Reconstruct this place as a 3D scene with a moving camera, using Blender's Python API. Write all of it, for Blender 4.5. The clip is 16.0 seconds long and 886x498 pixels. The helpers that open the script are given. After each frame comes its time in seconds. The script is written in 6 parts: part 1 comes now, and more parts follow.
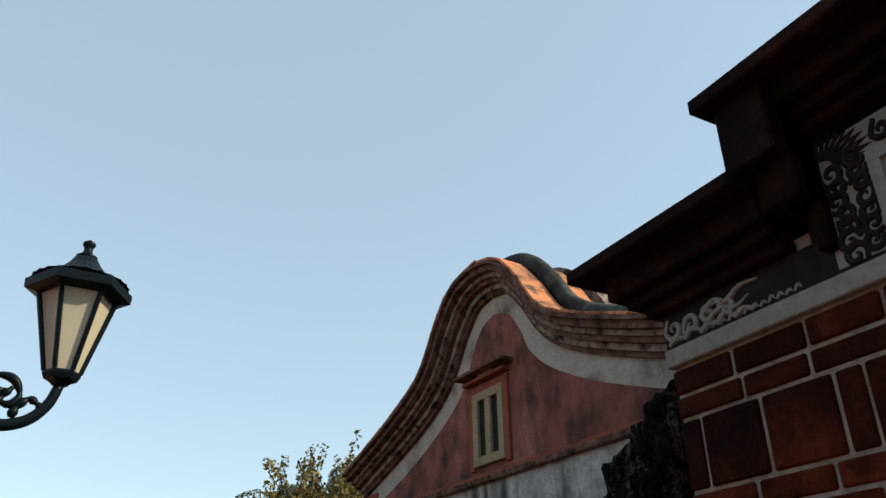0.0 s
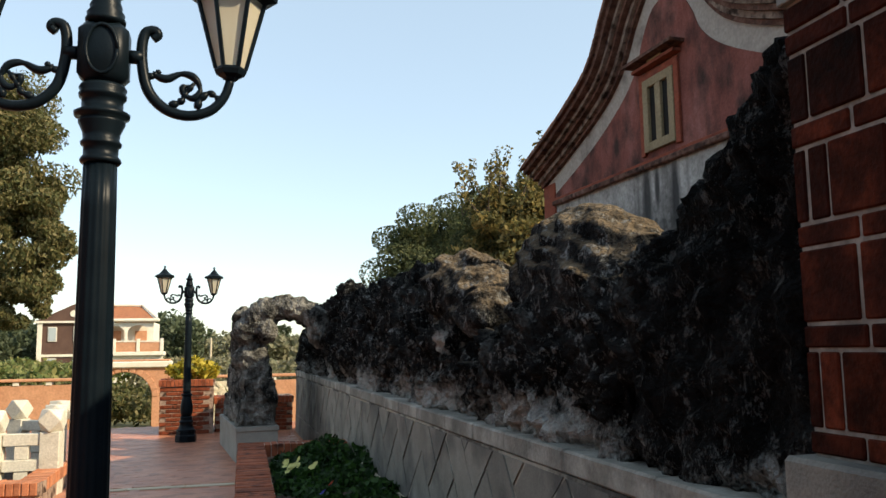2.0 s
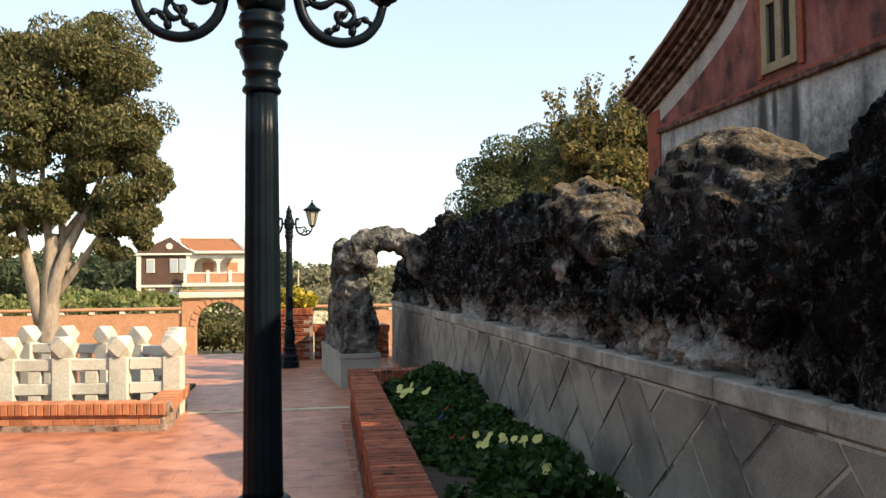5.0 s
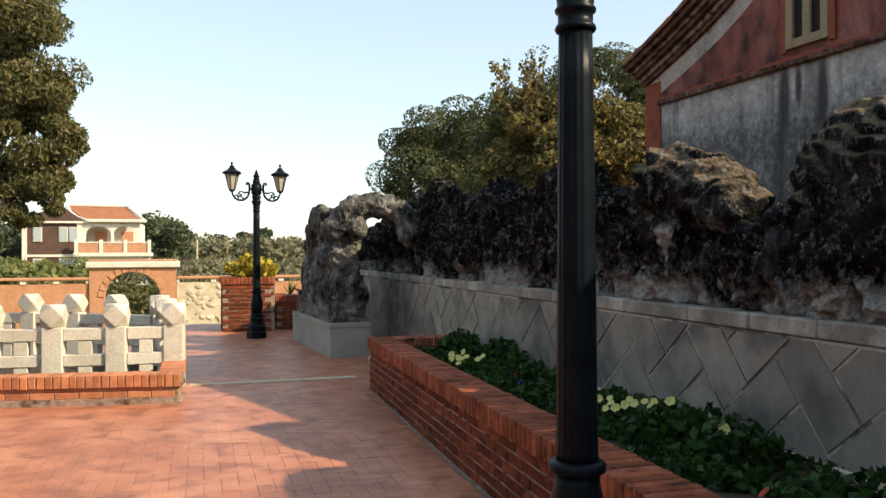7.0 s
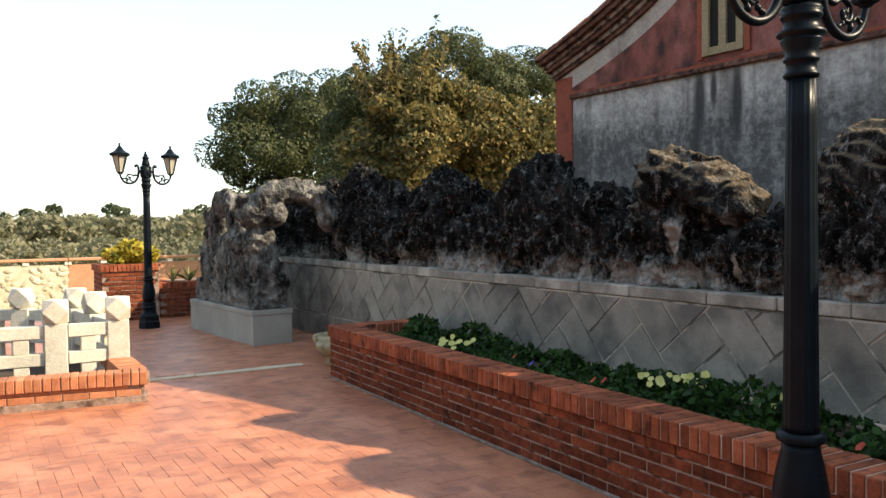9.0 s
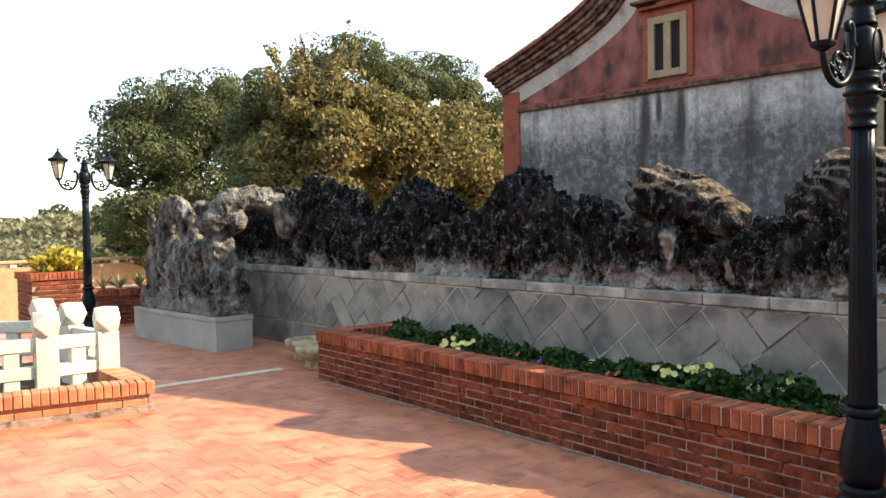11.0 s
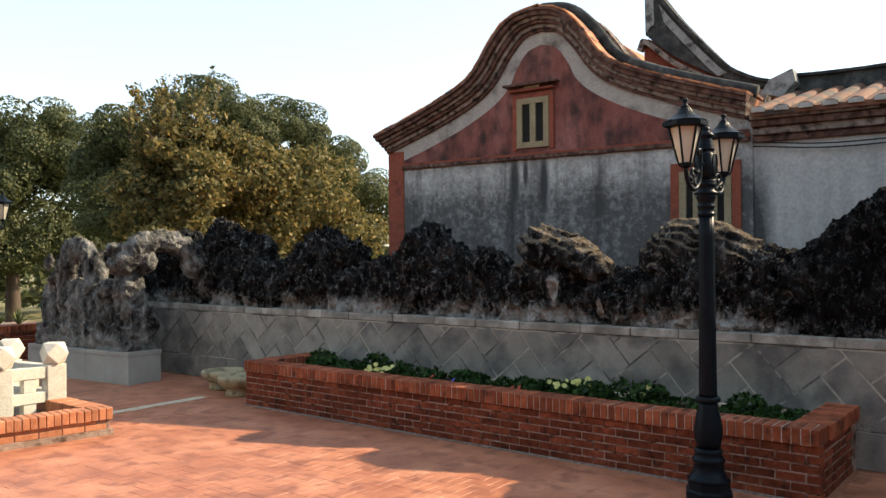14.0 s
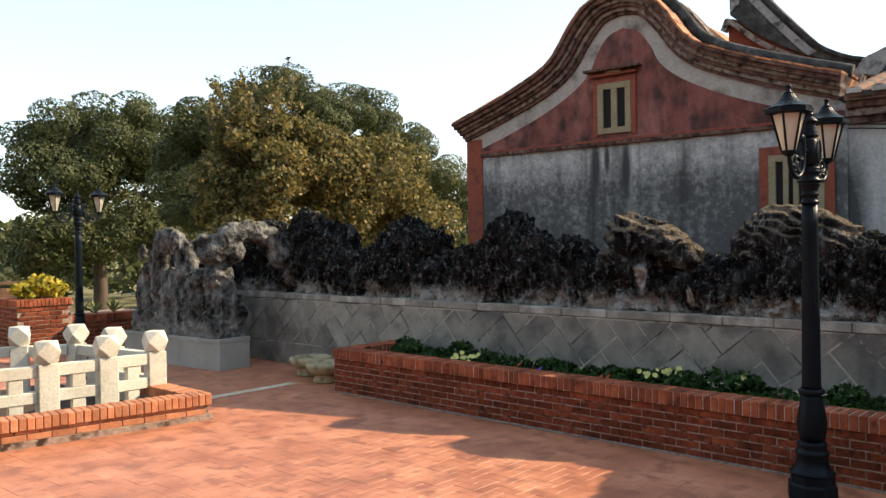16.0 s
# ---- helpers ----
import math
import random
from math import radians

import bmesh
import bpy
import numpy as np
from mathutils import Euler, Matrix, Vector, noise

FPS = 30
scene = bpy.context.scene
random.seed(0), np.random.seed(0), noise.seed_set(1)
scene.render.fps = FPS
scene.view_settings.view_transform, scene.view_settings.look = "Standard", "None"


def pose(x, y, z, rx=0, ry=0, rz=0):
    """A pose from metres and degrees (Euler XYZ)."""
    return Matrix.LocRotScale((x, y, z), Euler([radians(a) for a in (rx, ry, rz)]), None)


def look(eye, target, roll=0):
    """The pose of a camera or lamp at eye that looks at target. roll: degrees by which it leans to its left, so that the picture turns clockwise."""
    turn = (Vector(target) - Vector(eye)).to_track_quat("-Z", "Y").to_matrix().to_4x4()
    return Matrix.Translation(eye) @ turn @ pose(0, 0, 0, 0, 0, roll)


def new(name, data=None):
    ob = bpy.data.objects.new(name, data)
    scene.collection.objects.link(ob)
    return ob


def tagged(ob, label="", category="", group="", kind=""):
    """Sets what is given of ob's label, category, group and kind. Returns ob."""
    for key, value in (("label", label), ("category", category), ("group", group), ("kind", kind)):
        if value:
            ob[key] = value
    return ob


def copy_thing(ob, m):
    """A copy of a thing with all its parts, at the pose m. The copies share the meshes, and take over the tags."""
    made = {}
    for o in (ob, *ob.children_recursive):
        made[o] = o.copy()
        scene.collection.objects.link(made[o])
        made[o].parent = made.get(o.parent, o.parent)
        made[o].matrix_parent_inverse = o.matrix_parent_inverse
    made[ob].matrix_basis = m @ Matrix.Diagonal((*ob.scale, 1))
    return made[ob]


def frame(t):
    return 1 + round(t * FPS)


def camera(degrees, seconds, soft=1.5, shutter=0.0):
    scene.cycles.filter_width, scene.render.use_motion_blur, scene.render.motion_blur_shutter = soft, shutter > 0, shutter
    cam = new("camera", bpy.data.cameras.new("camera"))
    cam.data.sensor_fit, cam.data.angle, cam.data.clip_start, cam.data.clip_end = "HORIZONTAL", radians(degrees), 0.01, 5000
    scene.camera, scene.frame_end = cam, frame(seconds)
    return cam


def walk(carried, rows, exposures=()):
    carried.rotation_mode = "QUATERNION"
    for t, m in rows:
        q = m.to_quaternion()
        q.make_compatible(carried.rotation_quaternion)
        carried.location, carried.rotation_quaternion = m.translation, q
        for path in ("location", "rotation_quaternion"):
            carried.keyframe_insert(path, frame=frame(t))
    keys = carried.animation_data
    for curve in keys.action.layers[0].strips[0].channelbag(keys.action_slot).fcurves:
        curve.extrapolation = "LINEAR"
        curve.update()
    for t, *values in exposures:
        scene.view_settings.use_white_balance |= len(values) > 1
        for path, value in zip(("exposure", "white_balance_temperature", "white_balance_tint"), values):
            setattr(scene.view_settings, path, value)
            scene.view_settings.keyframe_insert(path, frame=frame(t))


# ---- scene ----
cam = camera(57.7, 16.0)
PATH = [
    (0, (-0.270, -8.187, 1.6), (0.591, -6.636, 2.523), -0.8),
    (0.5, (-0.201, -8.268, 1.532), (0.409, -6.608, 2.467), 0.0),
    (1, (-0.159, -8.329, 1.497), (0.382, -6.591, 2.326), 0.1),
    (1.5, (-0.145, -8.366, 1.467), (0.409, -6.525, 2.015), -0.2),
    (2, (-0.160, -8.382, 1.444), (0.358, -6.465, 1.685), -0.8),
    (2.5, (-0.165, -8.399, 1.443), (0.293, -6.464, 1.659), -0.8),
    (3, (-0.177, -8.423, 1.429), (0.269, -6.477, 1.547), -0.9),
    (3.5, (-0.197, -8.429, 1.433), (0.183, -6.467, 1.51), -1.1),
    (4, (-0.222, -8.441, 1.436), (0.079, -6.465, 1.508), -1.1),
    (6.5, (-1.197, -7.969, 1.388), (-0.715, -6.029, 1.464), -0.1),
    (7, (-1.623, -7.889, 1.376), (-1.043, -5.975, 1.382), -0.2),
    (7.5, (-2.017, -7.802, 1.382), (-1.320, -5.927, 1.356), -0.4),
    (8, (-2.360, -7.682, 1.416), (-1.581, -5.842, 1.332), -0.8),
    (8.5, (-2.752, -7.615, 1.474), (-1.848, -5.832, 1.396), -0.8),
    (11, (-4.364, -7.296, 1.637), (-3.082, -5.763, 1.569), -1.0),
    (11.5, (-4.629, -7.397, 1.67), (-3.297, -5.906, 1.608), -0.9),
    (12, (-4.976, -7.441, 1.665), (-3.526, -6.064, 1.712), -0.3),
    (12.5, (-5.299, -7.524, 1.708), (-3.749, -6.262, 1.75), -0.5),
    (13, (-5.599, -7.631, 1.752), (-4.018, -6.406, 1.781), -0.6),
    (13.5, (-5.904, -7.646, 1.763), (-4.321, -6.423, 1.786), -0.3),
    (14, (-6.181, -7.67, 1.763), (-4.590, -6.458, 1.778), -0.4),
    (14.5, (-6.259, -7.674, 1.771), (-4.669, -6.461, 1.772), -0.6),
    (15, (-6.293, -7.65, 1.775), (-4.701, -6.439, 1.77), -0.5),
    (15.5, (-6.289, -7.596, 1.764), (-4.703, -6.377, 1.759), -0.5),
    (16, (-6.348, -7.546, 1.818), (-4.863, -6.206, 1.796), -0.9),
]
walk(cam, [(t, look(eye, target, roll)) for t, eye, target, roll in PATH], [(0, 0.83, 7100, 2), (1.2, 0.83, 7100, 2), (2.2, 1.1, 7300, 8), (3.5, 1.38, 7500, 10), (4.2, 1.38, 7500, 10), (6.4, 1.08, 7500, 10), (7.0, 1.12, 7500, 9), (8.0, 1.4, 7400, 9), (8.7, 1.5, 7400, 9), (11, 2.1, 7400, 10), (11.5, 2.12, 7400, 10), (12, 1.85, 7500, 10), (13, 1.7, 7500, 10), (14, 1.48, 7400, 10), (15, 1.42, 7400, 10), (16, 1.45, 7400, 10)])

# ---- world, sun, exposure ----
SUN_DIR = Vector((1.3, -0.95, 1.08)).normalized()
world = bpy.data.worlds.new("world")
scene.world = world
world.use_nodes = True
wn = world.node_tree.nodes
sky = wn.new("ShaderNodeTexSky")
sky.sky_type = "NISHITA"
sky.sun_disc = False
sky.sun_elevation = math.asin(SUN_DIR.z)
sky.sun_rotation = math.atan2(SUN_DIR.x, SUN_DIR.y)
sky.air_density, sky.dust_density, sky.ozone_density = 1.0, 0.5, 1.0
wn["Background"].inputs["Strength"].default_value = 0.15
veil = wn.new("ShaderNodeMix")  # thin even haze over the clear sky
veil.data_type, veil.blend_type = "RGBA", "ADD"
veil.inputs["Factor"].default_value = 1.0
veil.inputs["B"].default_value = (0.40, 0.47, 0.49, 1)
world.node_tree.links.new(sky.outputs["Color"], veil.inputs["A"])
thin = wn.new("ShaderNodeMix")  # thin high cloud evens the sky out
thin.data_type = "RGBA"
thin.inputs["Factor"].default_value = 0.55
thin.inputs["B"].default_value = (1.7, 2.2, 2.85, 1)
world.node_tree.links.new(veil.outputs["Result"], thin.inputs["A"])
world.node_tree.links.new(thin.outputs["Result"], wn["Background"].inputs["Color"])
sun_data = bpy.data.lights.new("sun", "SUN")
sun_data.energy, sun_data.angle, sun_data.color = 3.3, radians(0.6), (1.0, 0.86, 0.68)
sun = new("sun", sun_data)
sun.rotation_euler = SUN_DIR.to_track_quat("Z", "Y").to_euler()

# ---- materials ----
def ramp(nt, colors, spread=(0.3, 0.7)):
    r = nt.nodes.new("ShaderNodeValToRGB")
    el = r.color_ramp.elements
    while len(el) < len(colors):
        el.new(0.5)
    for i, c in enumerate(colors):
        el[i].position = spread[0] + (spread[1] - spread[0]) * i / max(1, len(colors) - 1)
        el[i].color = (*c, 1)
    return r


def mat(name, colors, scale=3.0, rough=0.8, bump=0.3, fine=40.0, metal=0.0, rnd=0.0, stretch=(1, 1, 1), island=False,
        spread=(0.3, 0.7), stain=None, stain_scale=1.5, stain_at=(0.5, 0.65), spec=0.4, dist=0.01):
    m = bpy.data.materials.new(name)
    m.use_nodes = True
    nt = m.node_tree
    n, l = nt.nodes, nt.links
    b = n["Principled BSDF"]
    geo = n.new("ShaderNodeNewGeometry")
    mp = n.new("ShaderNodeMapping")
    mp.inputs["Scale"].default_value = stretch
    l.new(geo.outputs["Position"], mp.inputs["Vector"])
    big = n.new("ShaderNodeTexNoise")
    big.inputs["Scale"].default_value, big.inputs["Detail"].default_value, big.inputs["Roughness"].default_value = scale, 6, 0.65
    l.new(mp.outputs["Vector"], big.inputs["Vector"])
    cr = ramp(nt, colors, spread)
    l.new(big.outputs["Fac"], cr.inputs["Fac"])
    col = cr.outputs["Color"]
    if stain:
        st = n.new("ShaderNodeTexNoise")
        st.inputs["Scale"].default_value, st.inputs["Detail"].default_value = stain_scale, 8
        l.new(mp.outputs["Vector"], st.inputs["Vector"])
        sr = ramp(nt, [(0, 0, 0), (1, 1, 1)], stain_at)
        l.new(st.outputs["Fac"], sr.inputs["Fac"])
        mx = n.new("ShaderNodeMix")
        mx.data_type = "RGBA"
        l.new(sr.outputs["Color"], mx.inputs["Factor"])
        l.new(col, mx.inputs["A"])
        mx.inputs["B"].default_value = (*stain, 1)
        col = mx.outputs["Result"]
    fn = n.new("ShaderNodeTexNoise")
    fn.inputs["Scale"].default_value, fn.inputs["Detail"].default_value = fine, 4
    l.new(geo.outputs["Position"], fn.inputs["Vector"])
    hsv = n.new("ShaderNodeHueSaturation")
    vr = n.new("ShaderNodeMapRange")
    vr.inputs["To Min"].default_value, vr.inputs["To Max"].default_value = 0.65, 1.35
    l.new(fn.outputs["Fac"], vr.inputs["Value"])
    val = vr.outputs["Result"]
    if rnd:
        if island:
            src = geo.outputs["Random Per Island"]
        else:
            src = n.new("ShaderNodeObjectInfo").outputs["Random"]
        rr = n.new("ShaderNodeMapRange")
        rr.inputs["To Min"].default_value, rr.inputs["To Max"].default_value = 1 - rnd, 1 + rnd
        l.new(src, rr.inputs["Value"])
        mul = n.new("ShaderNodeMath")
        mul.operation = "MULTIPLY"
        l.new(val, mul.inputs[0])
        l.new(rr.outputs["Result"], mul.inputs[1])
        val = mul.outputs["Value"]
    l.new(val, hsv.inputs["Value"])
    l.new(col, hsv.inputs["Color"])
    l.new(hsv.outputs["Color"], b.inputs["Base Color"])
    b.inputs["Roughness"].default_value, b.inputs["Metallic"].default_value = rough, metal
    b.inputs["Specular IOR Level"].default_value = spec
    if bump:
        add = n.new("ShaderNodeMath")
        add.operation = "ADD"
        l.new(fn.outputs["Fac"], add.inputs[0])
        l.new(big.outputs["Fac"], add.inputs[1])
        bp = n.new("ShaderNodeBump")
        bp.inputs["Strength"].default_value, bp.inputs["Distance"].default_value = bump, dist
        l.new(add.outputs["Value"], bp.inputs["Height"])
        l.new(bp.outputs["Normal"], b.inputs["Normal"])
    return m


def leaf_mat(name, colors, rough=0.6, through_light=0.36):
    m = bpy.data.materials.new(name)
    m.use_nodes = True
    nt = m.node_tree
    b = nt.nodes["Principled BSDF"]
    geo = nt.nodes.new("ShaderNodeNewGeometry")
    cr = ramp(nt, colors, (0.05, 0.95))
    nt.links.new(geo.outputs["Random Per Island"], cr.inputs["Fac"])
    nt.links.new(cr.outputs["Color"], b.inputs["Base Color"])
    b.inputs["Roughness"].default_value = rough
    b.inputs["Specular IOR Level"].default_value = 0.3
    tr = nt.nodes.new("ShaderNodeBsdfTranslucent")
    nt.links.new(cr.outputs["Color"], tr.inputs["Color"])
    mx = nt.nodes.new("ShaderNodeMixShader")
    mx.inputs["Fac"].default_value = through_light
    nt.links.new(b.outputs["BSDF"], mx.inputs[1])
    nt.links.new(tr.outputs["BSDF"], mx.inputs[2])
    nt.links.new(mx.outputs["Shader"], nt.nodes["Material Output"].inputs["Surface"])
    return m


M_PAVER = mat("red_paver", [(0.33, 0.118, 0.065), (0.43, 0.168, 0.092), (0.52, 0.225, 0.130)], 1.8, 0.45, 0.25, 60, rnd=0.05, spread=(0.36, 0.64), stain=(0.27, 0.10, 0.058), stain_scale=4.5)
M_PAVER_FAR = mat("red_paver_joined", [(0.33, 0.118, 0.065), (0.43, 0.168, 0.092), (0.52, 0.225, 0.130)], 1.8, 0.45, 0.25, 60, rnd=0.05, spread=(0.36, 0.64), island=True, stain=(0.27, 0.10, 0.058), stain_scale=4.5)
M_GROUT = mat("floor_joint", [(0.31, 0.12, 0.067), (0.43, 0.18, 0.10)], 6, 0.9, 0.3)
M_BRICK = mat("red_brick", [(0.08, 0.021, 0.0105), (0.165, 0.043, 0.021), (0.255, 0.074, 0.036)], 9, 0.8, 0.6, 70, rnd=0.36, stain=(0.045, 0.02, 0.014), stain_scale=12, stain_at=(0.54, 0.70), spec=0.1)
M_CAP = mat("cap_brick", [(0.18, 0.046, 0.022), (0.26, 0.073, 0.034), (0.35, 0.108, 0.052)], 9, 0.75, 0.5, 70, rnd=0.34, stain=(0.07, 0.025, 0.016), stain_scale=11, stain_at=(0.55, 0.7), spec=0.15)
M_KERB = mat("orange_brick", [(0.31, 0.11, 0.052), (0.43, 0.165, 0.078), (0.49, 0.22, 0.12)], 6, 0.75, 0.35, 60, rnd=0.2)
M_MORTAR = mat("mortar", [(0.20, 0.13, 0.095), (0.40, 0.31, 0.25)], 14, 0.95, 0.6, stain=(0.05, 0.03, 0.022), stain_scale=9, stain_at=(0.5, 0.65), spec=0.1)
M_MORTAR_W = mat("pale_mortar", [(0.13, 0.115, 0.10), (0.34, 0.315, 0.28)], 16, 0.95, 0.6, spec=0.1)
M_CAPJOINT = mat("cap_mortar", [(0.20, 0.14, 0.10), (0.45, 0.38, 0.31), (0.58, 0.52, 0.44)], 5, 0.95, 0.6)
M_GRANITE = mat("grey_granite", [(0.145, 0.138, 0.116), (0.215, 0.205, 0.175), (0.285, 0.270, 0.230)], 3.2, 0.75, 0.4, 110, rnd=0.16, stain=(0.105, 0.102, 0.092), stain_scale=2.6, stain_at=(0.48, 0.64))
M_COPING = mat("coping_granite", [(0.135, 0.130, 0.110), (0.205, 0.196, 0.168), (0.26, 0.248, 0.21)], 4.0, 0.85, 0.5, 60, rnd=0.10, stain=(0.37, 0.355, 0.31), stain_scale=5.0, stain_at=(0.47, 0.66))
M_PLINTH = mat("plinth_granite", [(0.225, 0.222, 0.198), (0.32, 0.315, 0.28)], 2.0, 0.75, 0.3, 120, rnd=0.08)
M_JOINT_D = mat("slab_joint", [(0.055, 0.053, 0.047), (0.11, 0.105, 0.09), (0.36, 0.345, 0.29), (0.42, 0.38, 0.30)], 1.7, 0.95, 0.4, spread=(0.38, 0.62))
M_GREYP = mat("grey_plaster", [(0.16, 0.17, 0.165), (0.29, 0.295, 0.28)], 5, 0.9, 0.35, 40, stain=(0.05, 0.05, 0.047), stain_scale=7, stain_at=(0.5, 0.66))
M_STRIP = mat("pale_strip_stone", [(0.42, 0.35, 0.25), (0.55, 0.47, 0.35)], 3, 0.8, 0.2)
M_WHITE = mat("white_stone", [(0.46, 0.43, 0.345), (0.56, 0.53, 0.44), (0.62, 0.59, 0.50)], 3, 0.7, 0.25, 50, rnd=0.06, stain=(0.45, 0.42, 0.34), stain_scale=5, stain_at=(0.6, 0.75))
M_IRON = mat("dark_iron", [(0.003, 0.006, 0.009), (0.006, 0.011, 0.015)], 9, 0.36, 0.25, 160, spec=0.10, dist=0.002)
M_SOIL = mat("soil", [(0.03, 0.02, 0.014), (0.07, 0.045, 0.03)], 8, 0.95, 0.8)
M_RED = mat("red_plaster", [(0.135, 0.049, 0.040), (0.21, 0.080, 0.066), (0.27, 0.125, 0.108)], 3.0, 0.9, 0.35, 45, stain=(0.052, 0.033, 0.029), stain_scale=4.5, stain_at=(0.43, 0.68), stretch=(1, 1, 0.6), spec=0.12)
M_MOULD = mat("brown_moulding", [(0.055, 0.028, 0.021), (0.115, 0.062, 0.047), (0.20, 0.13, 0.105)], 9, 0.85, 0.4, 60, stain=(0.022, 0.015, 0.013), stain_scale=10, stain_at=(0.5, 0.68), spec=0.12)
M_MOULD_P = mat("pale_moulding", [(0.14, 0.105, 0.085), (0.30, 0.25, 0.21)], 9, 0.9, 0.4, 60, stain=(0.035, 0.026, 0.021), stain_scale=10, stain_at=(0.47, 0.64), spec=0.12)
M_LIMEBAND = mat("lime_band", [(0.30, 0.28, 0.25), (0.42, 0.395, 0.355)], 3, 0.9, 0.35, 30, stain=(0.09, 0.078, 0.068), stain_scale=3, stain_at=(0.5, 0.75))
M_TILE = mat("orange_tile", [(0.27, 0.085, 0.036), (0.40, 0.145, 0.058), (0.34, 0.165, 0.09)], 6, 0.8, 0.4, 40, rnd=0.3, stain=(0.06, 0.04, 0.03), stain_scale=8, stain_at=(0.5, 0.66))
M_TILE_D = mat("weathered_tile", [(0.10, 0.045, 0.025), (0.20, 0.085, 0.045), (0.26, 0.14, 0.09)], 3, 0.85, 0.4, 40, rnd=0.2, stain=(0.05, 0.04, 0.033), stain_scale=3, stain_at=(0.45, 0.6))
M_BLACK = mat("black_ridge", [(0.015, 0.017, 0.017), (0.04, 0.042, 0.04), (0.09, 0.09, 0.085)], 6, 0.85, 0.6, 50, spec=0.12)
M_FRAME = mat("cream_window_stone", [(0.22, 0.175, 0.10), (0.28, 0.23, 0.14)], 5, 0.85, 0.3)
M_DARK = mat("dark_opening", [(0.008, 0.008, 0.008), (0.014, 0.013, 0.012)], 5, 0.95, 0)
M_TERRA = mat("terracotta_frame", [(0.20, 0.055, 0.034), (0.28, 0.085, 0.052)], 5, 0.85, 0.3, stain=(0.16, 0.05, 0.035), stain_scale=5, spec=0.12)
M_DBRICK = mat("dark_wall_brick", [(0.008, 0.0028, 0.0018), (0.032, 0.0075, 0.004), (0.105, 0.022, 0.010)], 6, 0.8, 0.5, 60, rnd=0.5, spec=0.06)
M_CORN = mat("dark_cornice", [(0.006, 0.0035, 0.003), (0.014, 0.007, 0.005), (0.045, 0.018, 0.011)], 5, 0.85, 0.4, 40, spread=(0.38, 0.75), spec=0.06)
M_SKY_BLOCK = mat("sky_block_wall", [(0.07, 0.035, 0.025), (0.12, 0.07, 0.05)], 1.0, 0.9, 0.3)
M_FRIEZE = mat("frieze_black", [(0.012, 0.012, 0.013), (0.025, 0.025, 0.025)], 8, 0.8, 0.3, spec=0.05)
M_FRIEZE_W = mat("frieze_pale", [(0.17, 0.19, 0.183), (0.25, 0.27, 0.26)], 8, 0.85, 0.3)
M_BARK = mat("pale_bark", [(0.17, 0.12, 0.085), (0.40, 0.33, 0.26)], 5, 0.9, 0.6, 30, stretch=(1, 1, 0.3))
M_BARK_D = mat("dark_bark", [(0.05, 0.035, 0.025), (0.11, 0.08, 0.06)], 6, 0.95, 0.7, 30, stretch=(1, 1, 0.3))
M_CREAM = mat("cream_render", [(0.62, 0.57, 0.47), (0.74, 0.69, 0.60)], 1.2, 0.85, 0.1)
M_BROWNWALL = mat("brown_cladding", [(0.075, 0.04, 0.03), (0.11, 0.062, 0.046)], 1.0, 0.85, 0.1)
M_GATEBRICK = mat("gate_brick", [(0.42, 0.20, 0.11), (0.55, 0.28, 0.16)], 2.5, 0.85, 0.3, 12)
M_FIELD = mat("field_grass", [(0.10, 0.10, 0.035), (0.17, 0.15, 0.06), (0.22, 0.19, 0.09)], 0.15, 0.95, 0.3, 2.0)
M_RUBBLE = mat("yellow_rubble", [(0.40, 0.33, 0.22), (0.55, 0.47, 0.34), (0.60, 0.54, 0.42)], 3, 0.9, 0.4, 30, rnd=0.2)
M_STOOL = mat("cream_stone", [(0.25, 0.205, 0.115), (0.34, 0.285, 0.17), (0.40, 0.345, 0.22)], 6, 0.85, 0.35, 50, stain=(0.14, 0.12, 0.07), stain_scale=9, stain_at=(0.5, 0.7))

L_GREEN = leaf_mat("leaf_green", [(0.034, 0.048, 0.018), (0.075, 0.090, 0.034), (0.14, 0.145, 0.06)])
L_OLIVE = leaf_mat("leaf_olive", [(0.042, 0.047, 0.016), (0.10, 0.094, 0.032), (0.20, 0.168, 0.058), (0.30, 0.215, 0.072)])
L_EUC = leaf_mat("leaf_eucalypt", [(0.048, 0.062, 0.022), (0.12, 0.12, 0.046), (0.22, 0.18, 0.08)])
L_BED = leaf_mat("leaf_bed", [(0.006, 0.022, 0.004), (0.018, 0.055, 0.010), (0.045, 0.11, 0.018)])
L_YELLOW = leaf_mat("leaf_yellow", [(0.10, 0.13, 0.02), (0.45, 0.36, 0.04), (0.60, 0.48, 0.08)])
# far leaves: the air's haze is mixed into these paler, greyer colours
L_FAR_HAZE = leaf_mat("leaf_far_haze", [(0.13, 0.14, 0.075), (0.20, 0.19, 0.11), (0.25, 0.23, 0.15)])
L_FARDARK_HAZE = leaf_mat("leaf_far_dark_haze", [(0.055, 0.075, 0.04), (0.10, 0.12, 0.065)])
L_PALM = leaf_mat("leaf_palm", [(0.07, 0.11, 0.03), (0.20, 0.22, 0.07), (0.28, 0.26, 0.10)])
P_YELLOW = leaf_mat("petal_yellow", [(0.62, 0.58, 0.14), (0.75, 0.72, 0.28)])
P_RED = leaf_mat("petal_red", [(0.5, 0.05, 0.03), (0.6, 0.10, 0.06)])
P_BLUE = leaf_mat("petal_blue", [(0.06, 0.07, 0.35), (0.12, 0.12, 0.5)])


